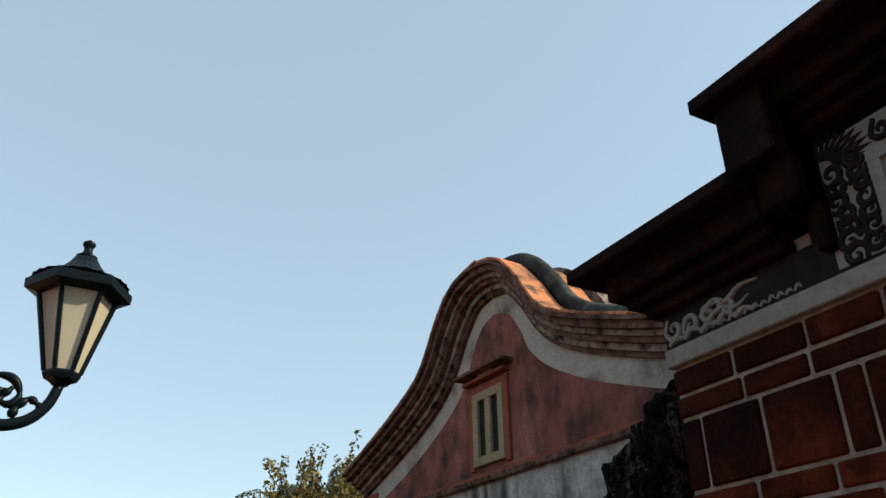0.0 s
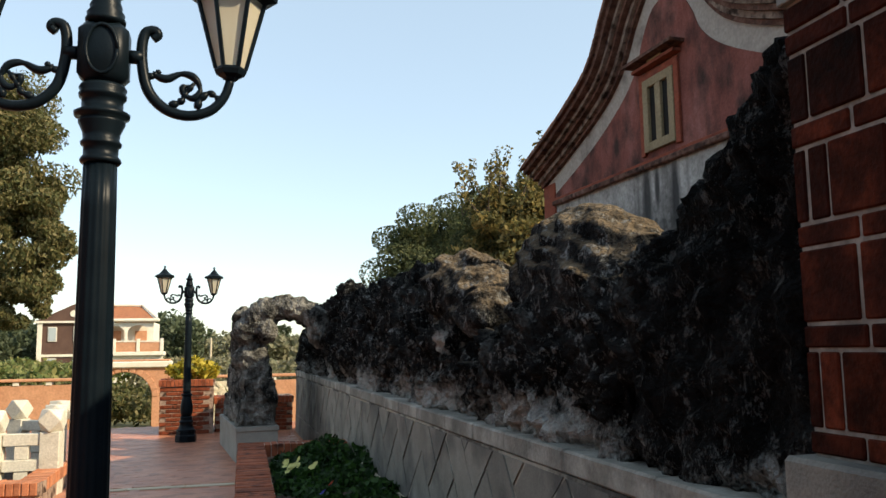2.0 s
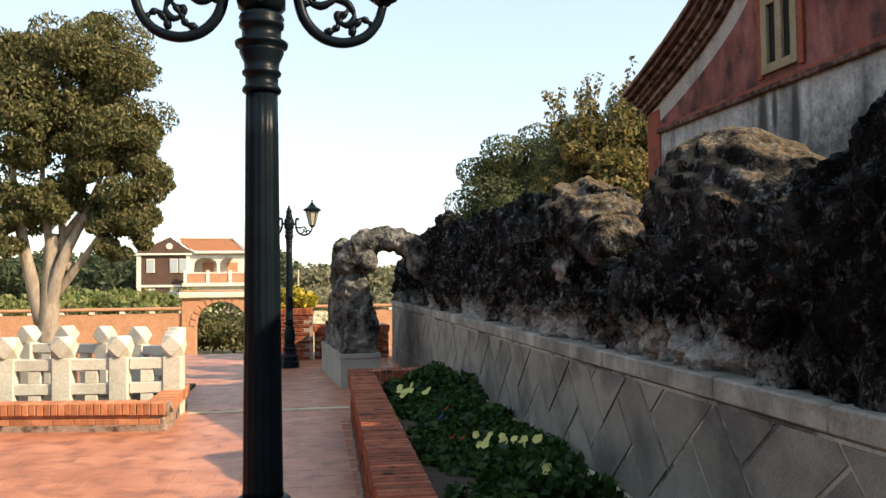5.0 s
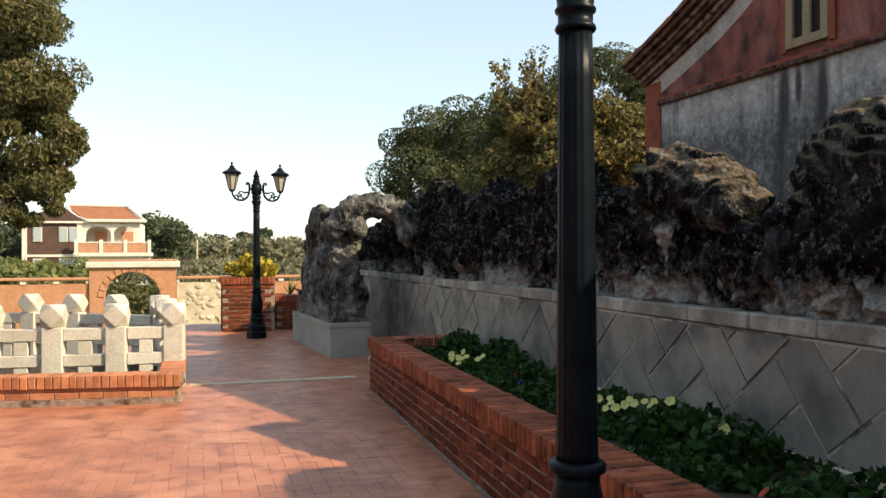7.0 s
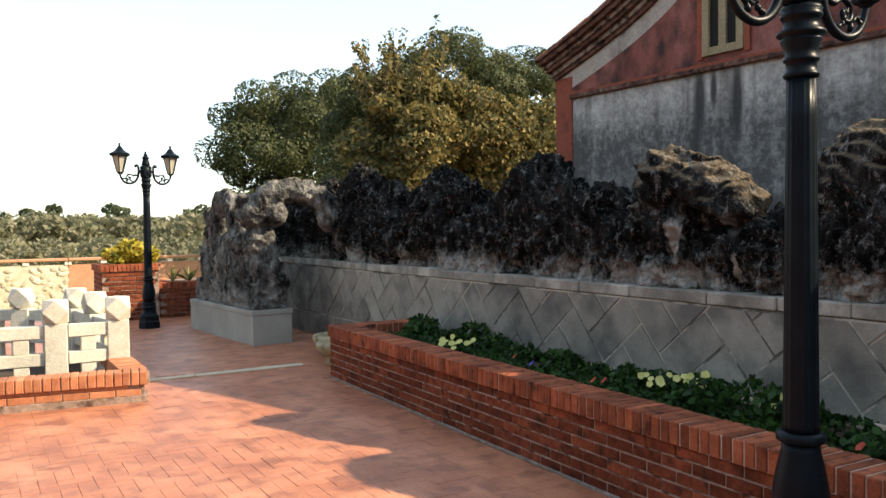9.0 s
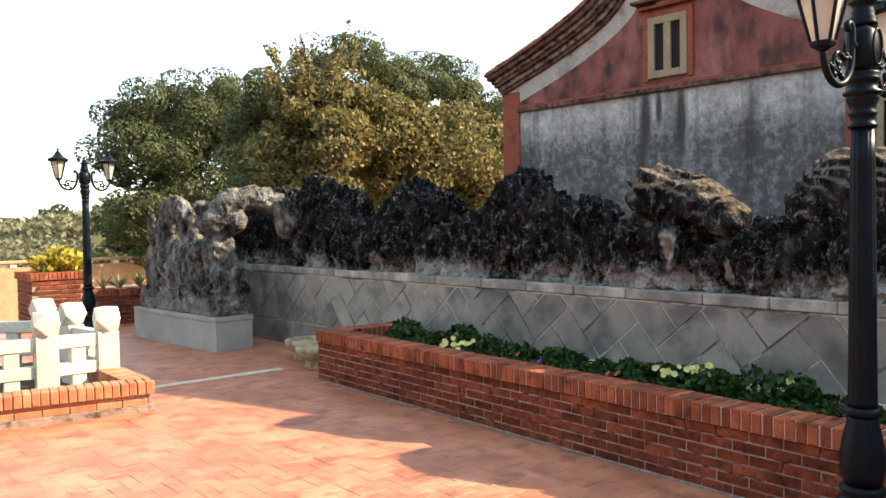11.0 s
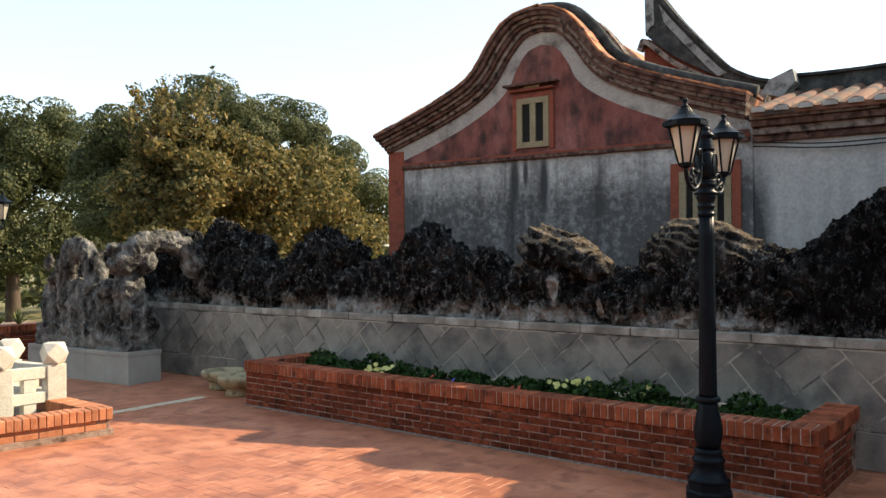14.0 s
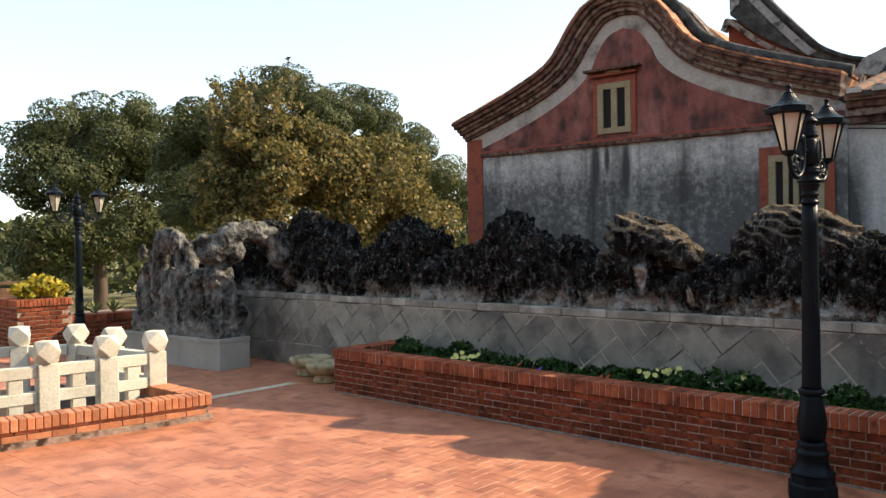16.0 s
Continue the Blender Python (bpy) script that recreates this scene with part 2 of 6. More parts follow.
def plain(name, color, rough=0.5, alpha=None, transmission=0.0):
    m = bpy.data.materials.new(name)
    m.use_nodes = True
    b = m.node_tree.nodes["Principled BSDF"]
    b.inputs["Base Color"].default_value, b.inputs["Roughness"].default_value = (*color, 1), rough
    b.inputs["Transmission Weight"].default_value = transmission
    return m


M_FROST = plain("frosted_glass", (0.62, 0.56, 0.42), 0.45, transmission=0.35)
M_GLASS = plain("window_glass", (0.35, 0.40, 0.42), 0.08)


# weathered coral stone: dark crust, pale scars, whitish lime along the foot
def rock_material(name, tone=1.0, foot=1.2, lichen_sun=(0.06, 0.052, 0.042), lichen_sun_at=(0.40, 0.6), pale=(0.21, 0.225, 0.215), cols=None, scars=(), speck=0.92):
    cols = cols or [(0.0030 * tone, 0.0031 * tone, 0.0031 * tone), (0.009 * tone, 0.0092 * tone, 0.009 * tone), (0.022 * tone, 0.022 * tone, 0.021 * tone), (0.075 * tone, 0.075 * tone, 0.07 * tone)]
    m = mat(name, cols,
            6.0, 0.95, 1.0, 34, stretch=(1, 1, 0.5), spread=(0.38, 0.70), dist=0.05, spec=0.05)
    nt = m.node_tree
    n, l = nt.nodes, nt.links
    hsv = [x for x in n if x.bl_idname == "ShaderNodeHueSaturation"][0]
    old = hsv.inputs["Color"].links[0].from_socket
    geo = [x for x in n if x.bl_idname == "ShaderNodeNewGeometry"][0]
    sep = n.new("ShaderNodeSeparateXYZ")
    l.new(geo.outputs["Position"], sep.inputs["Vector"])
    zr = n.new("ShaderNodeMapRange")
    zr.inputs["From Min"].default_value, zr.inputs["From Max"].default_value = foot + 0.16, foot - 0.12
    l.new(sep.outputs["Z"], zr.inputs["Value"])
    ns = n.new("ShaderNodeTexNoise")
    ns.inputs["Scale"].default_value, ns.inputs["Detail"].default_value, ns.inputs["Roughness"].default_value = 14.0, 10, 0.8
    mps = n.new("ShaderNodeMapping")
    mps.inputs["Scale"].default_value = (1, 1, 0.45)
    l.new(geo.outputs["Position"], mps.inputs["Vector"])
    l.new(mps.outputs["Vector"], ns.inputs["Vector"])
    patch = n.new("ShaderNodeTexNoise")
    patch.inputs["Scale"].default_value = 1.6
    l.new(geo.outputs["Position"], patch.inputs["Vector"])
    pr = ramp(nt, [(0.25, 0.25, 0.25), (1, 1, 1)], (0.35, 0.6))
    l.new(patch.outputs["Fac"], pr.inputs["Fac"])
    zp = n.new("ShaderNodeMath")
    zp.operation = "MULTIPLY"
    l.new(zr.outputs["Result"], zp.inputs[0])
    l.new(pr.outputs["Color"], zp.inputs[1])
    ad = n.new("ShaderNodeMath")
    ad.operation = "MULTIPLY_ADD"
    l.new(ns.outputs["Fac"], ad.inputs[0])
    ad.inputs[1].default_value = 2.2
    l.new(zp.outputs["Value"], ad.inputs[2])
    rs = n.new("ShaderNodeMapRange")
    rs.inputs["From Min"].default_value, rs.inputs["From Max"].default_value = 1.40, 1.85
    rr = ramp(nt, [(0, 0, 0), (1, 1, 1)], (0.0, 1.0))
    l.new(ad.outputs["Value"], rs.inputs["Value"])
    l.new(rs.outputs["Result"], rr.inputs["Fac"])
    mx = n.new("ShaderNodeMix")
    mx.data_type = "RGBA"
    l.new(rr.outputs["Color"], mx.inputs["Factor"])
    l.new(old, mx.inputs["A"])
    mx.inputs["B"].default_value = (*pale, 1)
    # lichen-brown upper faces; the tint also paints in their sunlit tops
    nrm = n.new("ShaderNodeSeparateXYZ")
    l.new(geo.outputs["Normal"], nrm.inputs["Vector"])
    ad2 = n.new("ShaderNodeMath")
    ad2.operation = "MULTIPLY"
    l.new(nrm.outputs["Z"], ad2.inputs[0])
    l.new(ns.outputs["Fac"], ad2.inputs[1])
    r2 = ramp(nt, [(0, 0, 0), (1, 1, 1)], lichen_sun_at)
    l.new(ad2.outputs["Value"], r2.inputs["Fac"])
    mx2 = n.new("ShaderNodeMix")
    mx2.data_type = "RGBA"
    l.new(r2.outputs["Color"], mx2.inputs["Factor"])
    l.new(mx.outputs["Result"], mx2.inputs["A"])
    mx2.inputs["B"].default_value = (*lichen_sun, 1)
    # pale scars
    fl = n.new("ShaderNodeTexNoise")
    fl.inputs["Scale"].default_value, fl.inputs["Detail"].default_value, fl.inputs["Roughness"].default_value = 15.0, 10, 0.85
    mp2 = n.new("ShaderNodeMapping")
    mp2.inputs["Scale"].default_value = (1, 1, 0.6)
    l.new(geo.outputs["Position"], mp2.inputs["Vector"])
    l.new(mp2.outputs["Vector"], fl.inputs["Vector"])
    r3 = ramp(nt, [(0, 0, 0), (speck, speck, speck)], (0.54, 0.60))
    l.new(fl.outputs["Fac"], r3.inputs["Fac"])
    mx3 = n.new("ShaderNodeMix")
    mx3.data_type = "RGBA"
    l.new(r3.outputs["Color"], mx3.inputs["Factor"])
    l.new(mx2.outputs["Result"], mx3.inputs["A"])
    mx3.inputs["B"].default_value = (0.20, 0.203, 0.195, 1)
    last = mx3.outputs["Result"]
    for at_, size_ in scars:  # a bare chalky break at a place of its own
        mpd = n.new("ShaderNodeMapping")
        mpd.vector_type = "TEXTURE"
        mpd.inputs["Location"].default_value, mpd.inputs["Scale"].default_value = at_, size_
        l.new(geo.outputs["Position"], mpd.inputs["Vector"])
        ln = n.new("ShaderNodeVectorMath")
        ln.operation = "LENGTH"
        l.new(mpd.outputs["Vector"], ln.inputs[0])
        wob = n.new("ShaderNodeMath")
        wob.operation = "MULTIPLY_ADD"
        l.new(ns.outputs["Fac"], wob.inputs[0])
        wob.inputs[1].default_value = 1.4
        l.new(ln.outputs["Value"], wob.inputs[2])
        rd = n.new("ShaderNodeMapRange")
        rd.inputs["From Min"].default_value, rd.inputs["From Max"].default_value = 1.8, 1.5
        rd.inputs["To Max"].default_value = 0.9
        l.new(wob.outputs["Value"], rd.inputs["Value"])
        mxd = n.new("ShaderNodeMix")
        mxd.data_type = "RGBA"
        l.new(rd.outputs["Result"], mxd.inputs["Factor"])
        l.new(last, mxd.inputs["A"])
        mxd.inputs["B"].default_value = (0.34, 0.33, 0.30, 1)
        last = mxd.outputs["Result"]
    l.new(last, hsv.inputs["Color"])
    return m


M_ROCK = rock_material("coral_rock", 1.0, pale=(0.31, 0.31, 0.285), scars=(((1.25, -3.52, 1.40), (0.4, 0.075, 0.16)), ((1.1, 2.38, 1.49), (0.3, 0.06, 0.13)), ((1.2, -4.05, 1.22), (0.3, 0.05, 0.10))))
# coral rock darkened and less speckled to paint in deep shade beside the building
M_ROCK_SHADED = rock_material("shaded_coral_rock", 0.5, 1.12, speck=0.32)
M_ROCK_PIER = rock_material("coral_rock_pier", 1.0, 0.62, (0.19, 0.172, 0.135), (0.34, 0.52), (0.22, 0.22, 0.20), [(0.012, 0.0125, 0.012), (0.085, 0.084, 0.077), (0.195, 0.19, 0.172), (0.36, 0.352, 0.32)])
M_BOULDER = rock_material("sunlit_lichen_boulder", 1.3, 0.6, (0.17, 0.128, 0.084), (0.22, 0.50))


# lime wash with black mould that hangs in a band and runs down in streaks
def lime_material(name, dirty, dark_marks=None):
    m = mat(name, [(0.36, 0.352, 0.335), (0.44, 0.43, 0.405), (0.52, 0.505, 0.475)], 1.4, 0.9, 0.3, 25)
    nt = m.node_tree
    n, l = nt.nodes, nt.links
    hsv = [x for x in n if x.bl_idname == "ShaderNodeHueSaturation"][0]
    old = hsv.inputs["Color"].links[0].from_socket
    geo = [x for x in n if x.bl_idname == "ShaderNodeNewGeometry"][0]
    mp = n.new("ShaderNodeMapping")
    mp.inputs["Scale"].default_value = (1, 1, 0.22)
    l.new(geo.outputs["Position"], mp.inputs["Vector"])
    streak = n.new("ShaderNodeTexNoise")
    streak.inputs["Scale"].default_value, streak.inputs["Detail"].default_value = 3.4, 7
    l.new(mp.outputs["Vector"], streak.inputs["Vector"])
    blot = n.new("ShaderNodeTexNoise")
    blot.inputs["Scale"].default_value, blot.inputs["Detail"].default_value = 11.0, 12
    blot.inputs["Roughness"].default_value = 0.75
    l.new(geo.outputs["Position"], blot.inputs["Vector"])
    sep = n.new("ShaderNodeSeparateXYZ")
    l.new(geo.outputs["Position"], sep.inputs["Vector"])
    zr = ramp(nt, [(1, 1, 1), (1, 1, 1), (0.45, 0.45, 0.45), (0.10, 0.10, 0.10), (0.2, 0.2, 0.2)], (0, 1))
    for e, p in zip(zr.color_ramp.elements, (0.0, 0.72, 0.84, 0.92, 1.0)):
        e.position = p
    zm = n.new("ShaderNodeMapRange")
    zm.inputs["From Min"].default_value, zm.inputs["From Max"].default_value = 0.8, 3.15
    l.new(sep.outputs["Z"], zm.inputs["Value"])
    l.new(zm.outputs["Result"], zr.inputs["Fac"])
    a = n.new("ShaderNodeMath")
    a.operation = "MULTIPLY_ADD"
    l.new(streak.outputs["Fac"], a.inputs[0])
    a.inputs[1].default_value = 1.5
    l.new(zr.outputs["Color"], a.inputs[2])
    a2 = n.new("ShaderNodeMath")
    a2.operation = "MULTIPLY_ADD"
    l.new(blot.outputs["Fac"], a2.inputs[0])
    a2.inputs[1].default_value = 3.0
    l.new(a.outputs["Value"], a2.inputs[2])
    sc = n.new("ShaderNodeMapRange")
    sc.inputs["From Min"].default_value, sc.inputs["From Max"].default_value = 1.95, 3.3
    sc.inputs["To Max"].default_value = dirty
    l.new(a2.outputs["Value"], sc.inputs["Value"])
    mx = n.new("ShaderNodeMix")
    mx.data_type = "RGBA"
    l.new(sc.outputs["Result"], mx.inputs["Factor"])
    l.new(old, mx.inputs["A"])
    mx.inputs["B"].default_value = (0.032, 0.0305, 0.029, 1)
    # thin runs from the string course
    mp3 = n.new("ShaderNodeMapping")
    mp3.inputs["Scale"].default_value = (1, 1, 0.06)
    l.new(geo.outputs["Position"], mp3.inputs["Vector"])
    run = n.new("ShaderNodeTexNoise")
    run.inputs["Scale"].default_value, run.inputs["Detail"].default_value = 4.2, 6
    l.new(mp3.outputs["Vector"], run.inputs["Vector"])
    r4 = ramp(nt, [(0, 0, 0), (dirty * 0.8, dirty * 0.8, dirty * 0.8)], (0.53, 0.68))
    l.new(run.outputs["Fac"], r4.inputs["Fac"])
    mx4 = n.new("ShaderNodeMix")
    mx4.data_type = "RGBA"
    l.new(r4.outputs["Color"], mx4.inputs["Factor"])
    l.new(mx.outputs["Result"], mx4.inputs["A"])
    mx4.inputs["B"].default_value = (0.03, 0.028, 0.026, 1)
    last = mx4.outputs["Result"]
    for mark_at, mark_size in dark_marks or ():  # soft-edged dark patches and stain runs, each at a place of its own
        mpd = n.new("ShaderNodeMapping")
        mpd.vector_type = "TEXTURE"
        mpd.inputs["Location"].default_value, mpd.inputs["Scale"].default_value = mark_at, mark_size
        l.new(geo.outputs["Position"], mpd.inputs["Vector"])
        ln = n.new("ShaderNodeVectorMath")
        ln.operation = "LENGTH"
        l.new(mpd.outputs["Vector"], ln.inputs[0])
        wob = n.new("ShaderNodeMath")
        wob.operation = "MULTIPLY_ADD"
        l.new(blot.outputs["Fac"], wob.inputs[0])
        wob.inputs[1].default_value = 0.9
        l.new(ln.outputs["Value"], wob.inputs[2])
        rd = n.new("ShaderNodeMapRange")
        rd.inputs["From Min"].default_value, rd.inputs["From Max"].default_value = 1.6, 0.95
        rd.inputs["To Max"].default_value = 0.93
        l.new(wob.outputs["Value"], rd.inputs["Value"])
        mxd = n.new("ShaderNodeMix")
        mxd.data_type = "RGBA"
        l.new(rd.outputs["Result"], mxd.inputs["Factor"])
        l.new(last, mxd.inputs["A"])
        mxd.inputs["B"].default_value = (0.03, 0.031, 0.031, 1)
        last = mxd.outputs["Result"]
    l.new(last, hsv.inputs["Color"])
    return m


M_LIME = lime_material("stained_lime", 0.88, (((3.8, -1.38, 2.86), (0.5, 0.085, 0.42)), ((3.8, -1.86, 2.82), (0.5, 0.075, 0.46)), ((3.8, -1.56, 2.95), (0.5, 0.05, 0.26))))
M_LIME_CLEAN = lime_material("pale_lime", 0.4)
M_LIME_MARKED = lime_material("marked_lime_wall", 0.16, (((4.1, -4.70, 1.95), (0.6, 0.27, 1.05)),))


# ---- building helpers ----
def world_of(o):
    base = world_of(o.parent) @ o.matrix_parent_inverse if o.parent else Matrix()
    return base @ o.matrix_basis


def mesh_object(name, bm, material, smooth=False):
    me = bpy.data.meshes.new(name)
    bm.to_mesh(me)
    bm.free()
    me.materials.append(material)
    if smooth:
        me.shade_smooth()
    return new(name, me)


def part(name, bm, material, parent, label="", smooth=False, local=False):
    ob = mesh_object(name, bm, material, smooth)
    ob.parent = parent
    if not local:
        ob.matrix_parent_inverse = world_of(parent).inverted()
    if label:
        ob["label"] = label
    return ob


def thing(name, at, label, category, group="", kind="", turn=0):
    e = new(name)
    e.empty_display_size = 0.2
    e.matrix_basis = pose(*at, 0, 0, turn)
    return tagged(e, label, category, group, kind)


def box(bm, x0, x1, y0, y1, z0, z1, m=None, bevel=0.0):
    r = bmesh.ops.create_cube(bm, size=1.0, matrix=Matrix.LocRotScale(((x0 + x1) / 2, (y0 + y1) / 2, (z0 + z1) / 2), None, (x1 - x0, y1 - y0, z1 - z0)))
    vs = r["verts"]
    if bevel:
        es = list({e for v in vs for e in v.link_edges})
        vs = [v for f in bmesh.ops.bevel(bm, geom=es, offset=bevel, segments=1, affect="EDGES")["faces"] for v in f.verts]
        vs = list(set(vs))
    if m is not None:
        bmesh.ops.transform(bm, matrix=m, verts=list(set(vs)))
    return bm


def one_box(x0, x1, y0, y1, z0, z1, m=None, bevel=0.0):
    bm = bmesh.new()
    box(bm, x0, x1, y0, y1, z0, z1, None, bevel)
    if m is not None:
        bm.transform(m)
    return bm


def lathe(profile, seg=24, m=None, flutes=0, depth=0.0):
    bm = bmesh.new()
    rings = []
    for r, z in profile:
        ring = []
        for i in range(seg):
            a = 2 * math.pi * i / seg
            k = 1 - (depth if flutes and (i * flutes // seg * seg // flutes) != i and (i % (seg // flutes)) == (seg // flutes) // 2 else 0)
            ring.append(bm.verts.new((r * k * math.cos(a), r * k * math.sin(a), z)))
        rings.append(ring)
    for a, b in zip(rings, rings[1:]):
        for i in range(seg):
            bm.faces.new((a[i], a[(i + 1) % seg], b[(i + 1) % seg], b[i]))
    bm.faces.new(rings[0][::-1])
    bm.faces.new(rings[-1])
    if m is not None:
        bm.transform(m)
    return bm


def smooth_line(pts, n=8):
    pts = [Vector(p) for p in pts]
    ext = [2 * pts[0] - pts[1], *pts, 2 * pts[-1] - pts[-2]]
    out = []
    for i in range(1, len(ext) - 2):
        p0, p1, p2, p3 = ext[i - 1:i + 3]
        for k in range(n):
            t = k / n
            out.append(0.5 * ((2 * p1) + (p2 - p0) * t + (2 * p0 - 5 * p1 + 4 * p2 - p3) * t * t + (3 * p1 - p0 - 3 * p2 + p3) * t ** 3))
    out.append(pts[-1])
    return out


def tube(bm, pts, radius, seg=8):
    pts = [Vector(p) for p in pts]
    rad = radius if callable(radius) else (lambda u: radius)
    rings = []
    up = Vector((0.13, 0.97, 0.2)).normalized()
    for i, p in enumerate(pts):
        d = (pts[min(i + 1, len(pts) - 1)] - pts[max(i - 1, 0)]).normalized()
        side = d.cross(up)
        if side.length < 1e-3:
            side = d.cross(Vector((1, 0, 0)))
        side.normalize()
        nrm = side.cross(d).normalized()
        r = rad(i / max(1, len(pts) - 1))
        rings.append([bm.verts.new(p + r * (math.cos(a) * side + math.sin(a) * nrm)) for a in (2 * math.pi * k / seg for k in range(seg))])
    for a, b in zip(rings, rings[1:]):
        for k in range(seg):
            bm.faces.new((a[k], a[(k + 1) % seg], b[(k + 1) % seg], b[k]))
    bm.faces.new(rings[0][::-1])
    bm.faces.new(rings[-1])
    return bm


def prism(bm, poly, lo, hi, to3):
    """A polygon given in two coordinates, made thick from lo to hi; to3(u, v, w) gives the place."""
    a = [bm.verts.new(to3(u, v, lo)) for u, v in poly]
    b = [bm.verts.new(to3(u, v, hi)) for u, v in poly]
    n = len(poly)
    bm.faces.new(a[::-1])
    bm.faces.new(b)
    for i in range(n):
        bm.faces.new((a[i], a[(i + 1) % n], b[(i + 1) % n], b[i]))
    return bm


def fix(bm):
    bmesh.ops.recalc_face_normals(bm, faces=bm.faces)
    return bm


def blob_mesh(name, blobs, voxel, shape, material, label, category, at, group=""):
    """Rock: ellipsoids and boxes fused on a fine grid, then roughened."""
    bm = bmesh.new()
    for kind, c, r, rot in blobs:
        m = Matrix.LocRotScale(c, Euler([radians(a) for a in rot]), r)
        if kind == "s":
            bmesh.ops.create_icosphere(bm, subdivisions=3, radius=1.0, matrix=m)
        else:
            bmesh.ops.create_cube(bm, size=2.0, matrix=m)
    raw = mesh_object(name, bm, material)
    mod = raw.modifiers.new("fuse", "REMESH")
    mod.mode, mod.voxel_size = "VOXEL", voxel
    me = bpy.data.meshes.new_from_object(raw.evaluated_get(bpy.context.evaluated_depsgraph_get()))
    raw.modifiers.remove(mod)
    raw.data = me
    n = len(me.vertices)
    co = np.empty(n * 3)
    no = np.empty(n * 3)
    me.vertices.foreach_get("co", co)
    me.vertex_normals.foreach_get("vector", no)
    co, no = co.reshape(-1, 3), no.reshape(-1, 3)
    d = np.array([shape(Vector(p)) for p in co])
    co = co + no * d[:, None]
    co[:, 2] = np.maximum(co[:, 2], at[2])
    me.vertices.foreach_set("co", co.ravel())
    me.materials.clear()
    me.materials.append(material)
    me.update()
    me.shade_smooth()
    return tagged(raw, label, category, group)


def rugged(k=1.0, flute=1.0):
    def f(p):
        a = noise.noise(p * 1.9) * 0.10 + noise.noise(p * 4.3) * 0.06
        q = Vector((p.x * 7.0, p.y * 7.0, p.z * 2.3))
        b = (noise.ridged_multi_fractal(q, 0.9, 2.1, 5, 1.0, 2.0) - 1.1) * 0.068 * flute
        c = 0.045 - abs(noise.noise(p * 5)) * 0.09 - abs(noise.noise(p * 9)) * 0.12 - abs(noise.noise(p * 19)) * 0.06
        return k * (a + b + c - 0.01)
    return f


def leaves(name, centres, radii, counts, size, material, seed, parent=None, drop=0.0, long=1.8, shell=0.0):
    """A crown of many small leaves in uneven clumps."""
    rg = np.random.default_rng(seed)
    allp, alln = [], []
    for c, r, k in zip(centres, radii, counts):
        d = rg.normal(size=(k, 3))
        d /= np.linalg.norm(d, axis=1)[:, None]
        rad = rg.uniform(0.45 + 0.35 * shell, 1.0, k) ** 0.5
        alln.append(d)
        allp.append(np.array(c) + d * rad[:, None] * np.array(r))
    p = np.concatenate(allp)
    k = len(p)
    u = rg.normal(size=(k, 3))
    u[:, 2] -= drop
    u /= np.linalg.norm(u, axis=1)[:, None]
    w = np.cross(u, rg.normal(size=(k, 3)))
    w /= np.linalg.norm(w, axis=1)[:, None]
    if shell:  # leaves lie along the outside of their clump
        nrm = np.concatenate(alln) * shell + rg.normal(size=(k, 3)) * 0.45
        nrm /= np.linalg.norm(nrm, axis=1)[:, None]
        u = np.cross(nrm, u)
        u /= np.linalg.norm(u, axis=1)[:, None]
        w = np.cross(nrm, u)
    s = size * rg.uniform(0.6, 1.35, k)[:, None]
    n2 = np.cross(u, w) * 0.18
    v = np.stack([p - u * s * long / 2, p + w * s * 0.5 + n2 * s, p + u * s * long / 2, p - w * s * 0.5 + n2 * s], 1).reshape(-1, 3)
    me = bpy.data.meshes.new(name)
    me.vertices.add(4 * k)
    me.vertices.foreach_set("co", v.ravel())
    me.loops.add(4 * k)
    me.loops.foreach_set("vertex_index", np.arange(4 * k, dtype=np.int32))
    me.polygons.add(k)
    me.polygons.foreach_set("loop_start", np.arange(0, 4 * k, 4, dtype=np.int32))
    me.update(calc_edges=True)
    me.materials.append(material)
    ob = new(name, me)
    if parent:
        ob.parent = parent
        ob.matrix_parent_inverse = world_of(parent).inverted()
    return ob


def clumps(centre, radii, n, small, seed, flat=0.15):
    rg = np.random.default_rng(seed)
    out_c, out_r = [], []
    for _ in range(n):
        d = rg.normal(size=3)
        d[2] = abs(d[2]) * 1.1 - flat * 3
        d /= np.linalg.norm(d)
        f = rg.uniform(0.55, 1.0)
        out_c.append([centre[i] + d[i] * radii[i] * f for i in range(3)])
        q = small * rg.uniform(0.6, 1.3)
        out_r.append([q * 1.15, q * 1.15, q * 0.85])
    return out_c, out_r

# ---- setting: ground, terrace floor, boundary wall ----
GROUND = -2.6
bm = bmesh.new()
bmesh.ops.create_grid(bm, x_segments=40, y_segments=40, size=1500)
for v in bm.verts:
    v.co.z = GROUND
tagged(mesh_object("ground", bm, M_FIELD), "dry grass field reaching the horizon", "ground", kind="structure")
terrace = tagged(mesh_object("terrace", one_box(-16, 12, -17.5, 8.25, GROUND - 0.2, -0.0045), M_GROUT), "raised terrace under the brick paving", "terrace", kind="structure")
floor = thing("floor", (-3, 1, -0.012), "terrace floor of red brick pavers", "floor", kind="structure")
strip = thing("floor_strip", (-0.85, 0.87, 0), "pale stone strip set across the red paving", "floor strip", kind="structure")
for k in range(3):
    x0 = -1.72 + k * 0.585
    part("strip_stone", one_box(x0, x0 + 0.578, 0.80, 0.93, -0.012, 0.006, bevel=0.003), M_STRIP, strip)

WX = 1.06
wall_east = thing("wall_east", (WX + 0.4, -1, 0), "grey granite garden wall with diagonal slabs and coping", "wall", kind="structure")
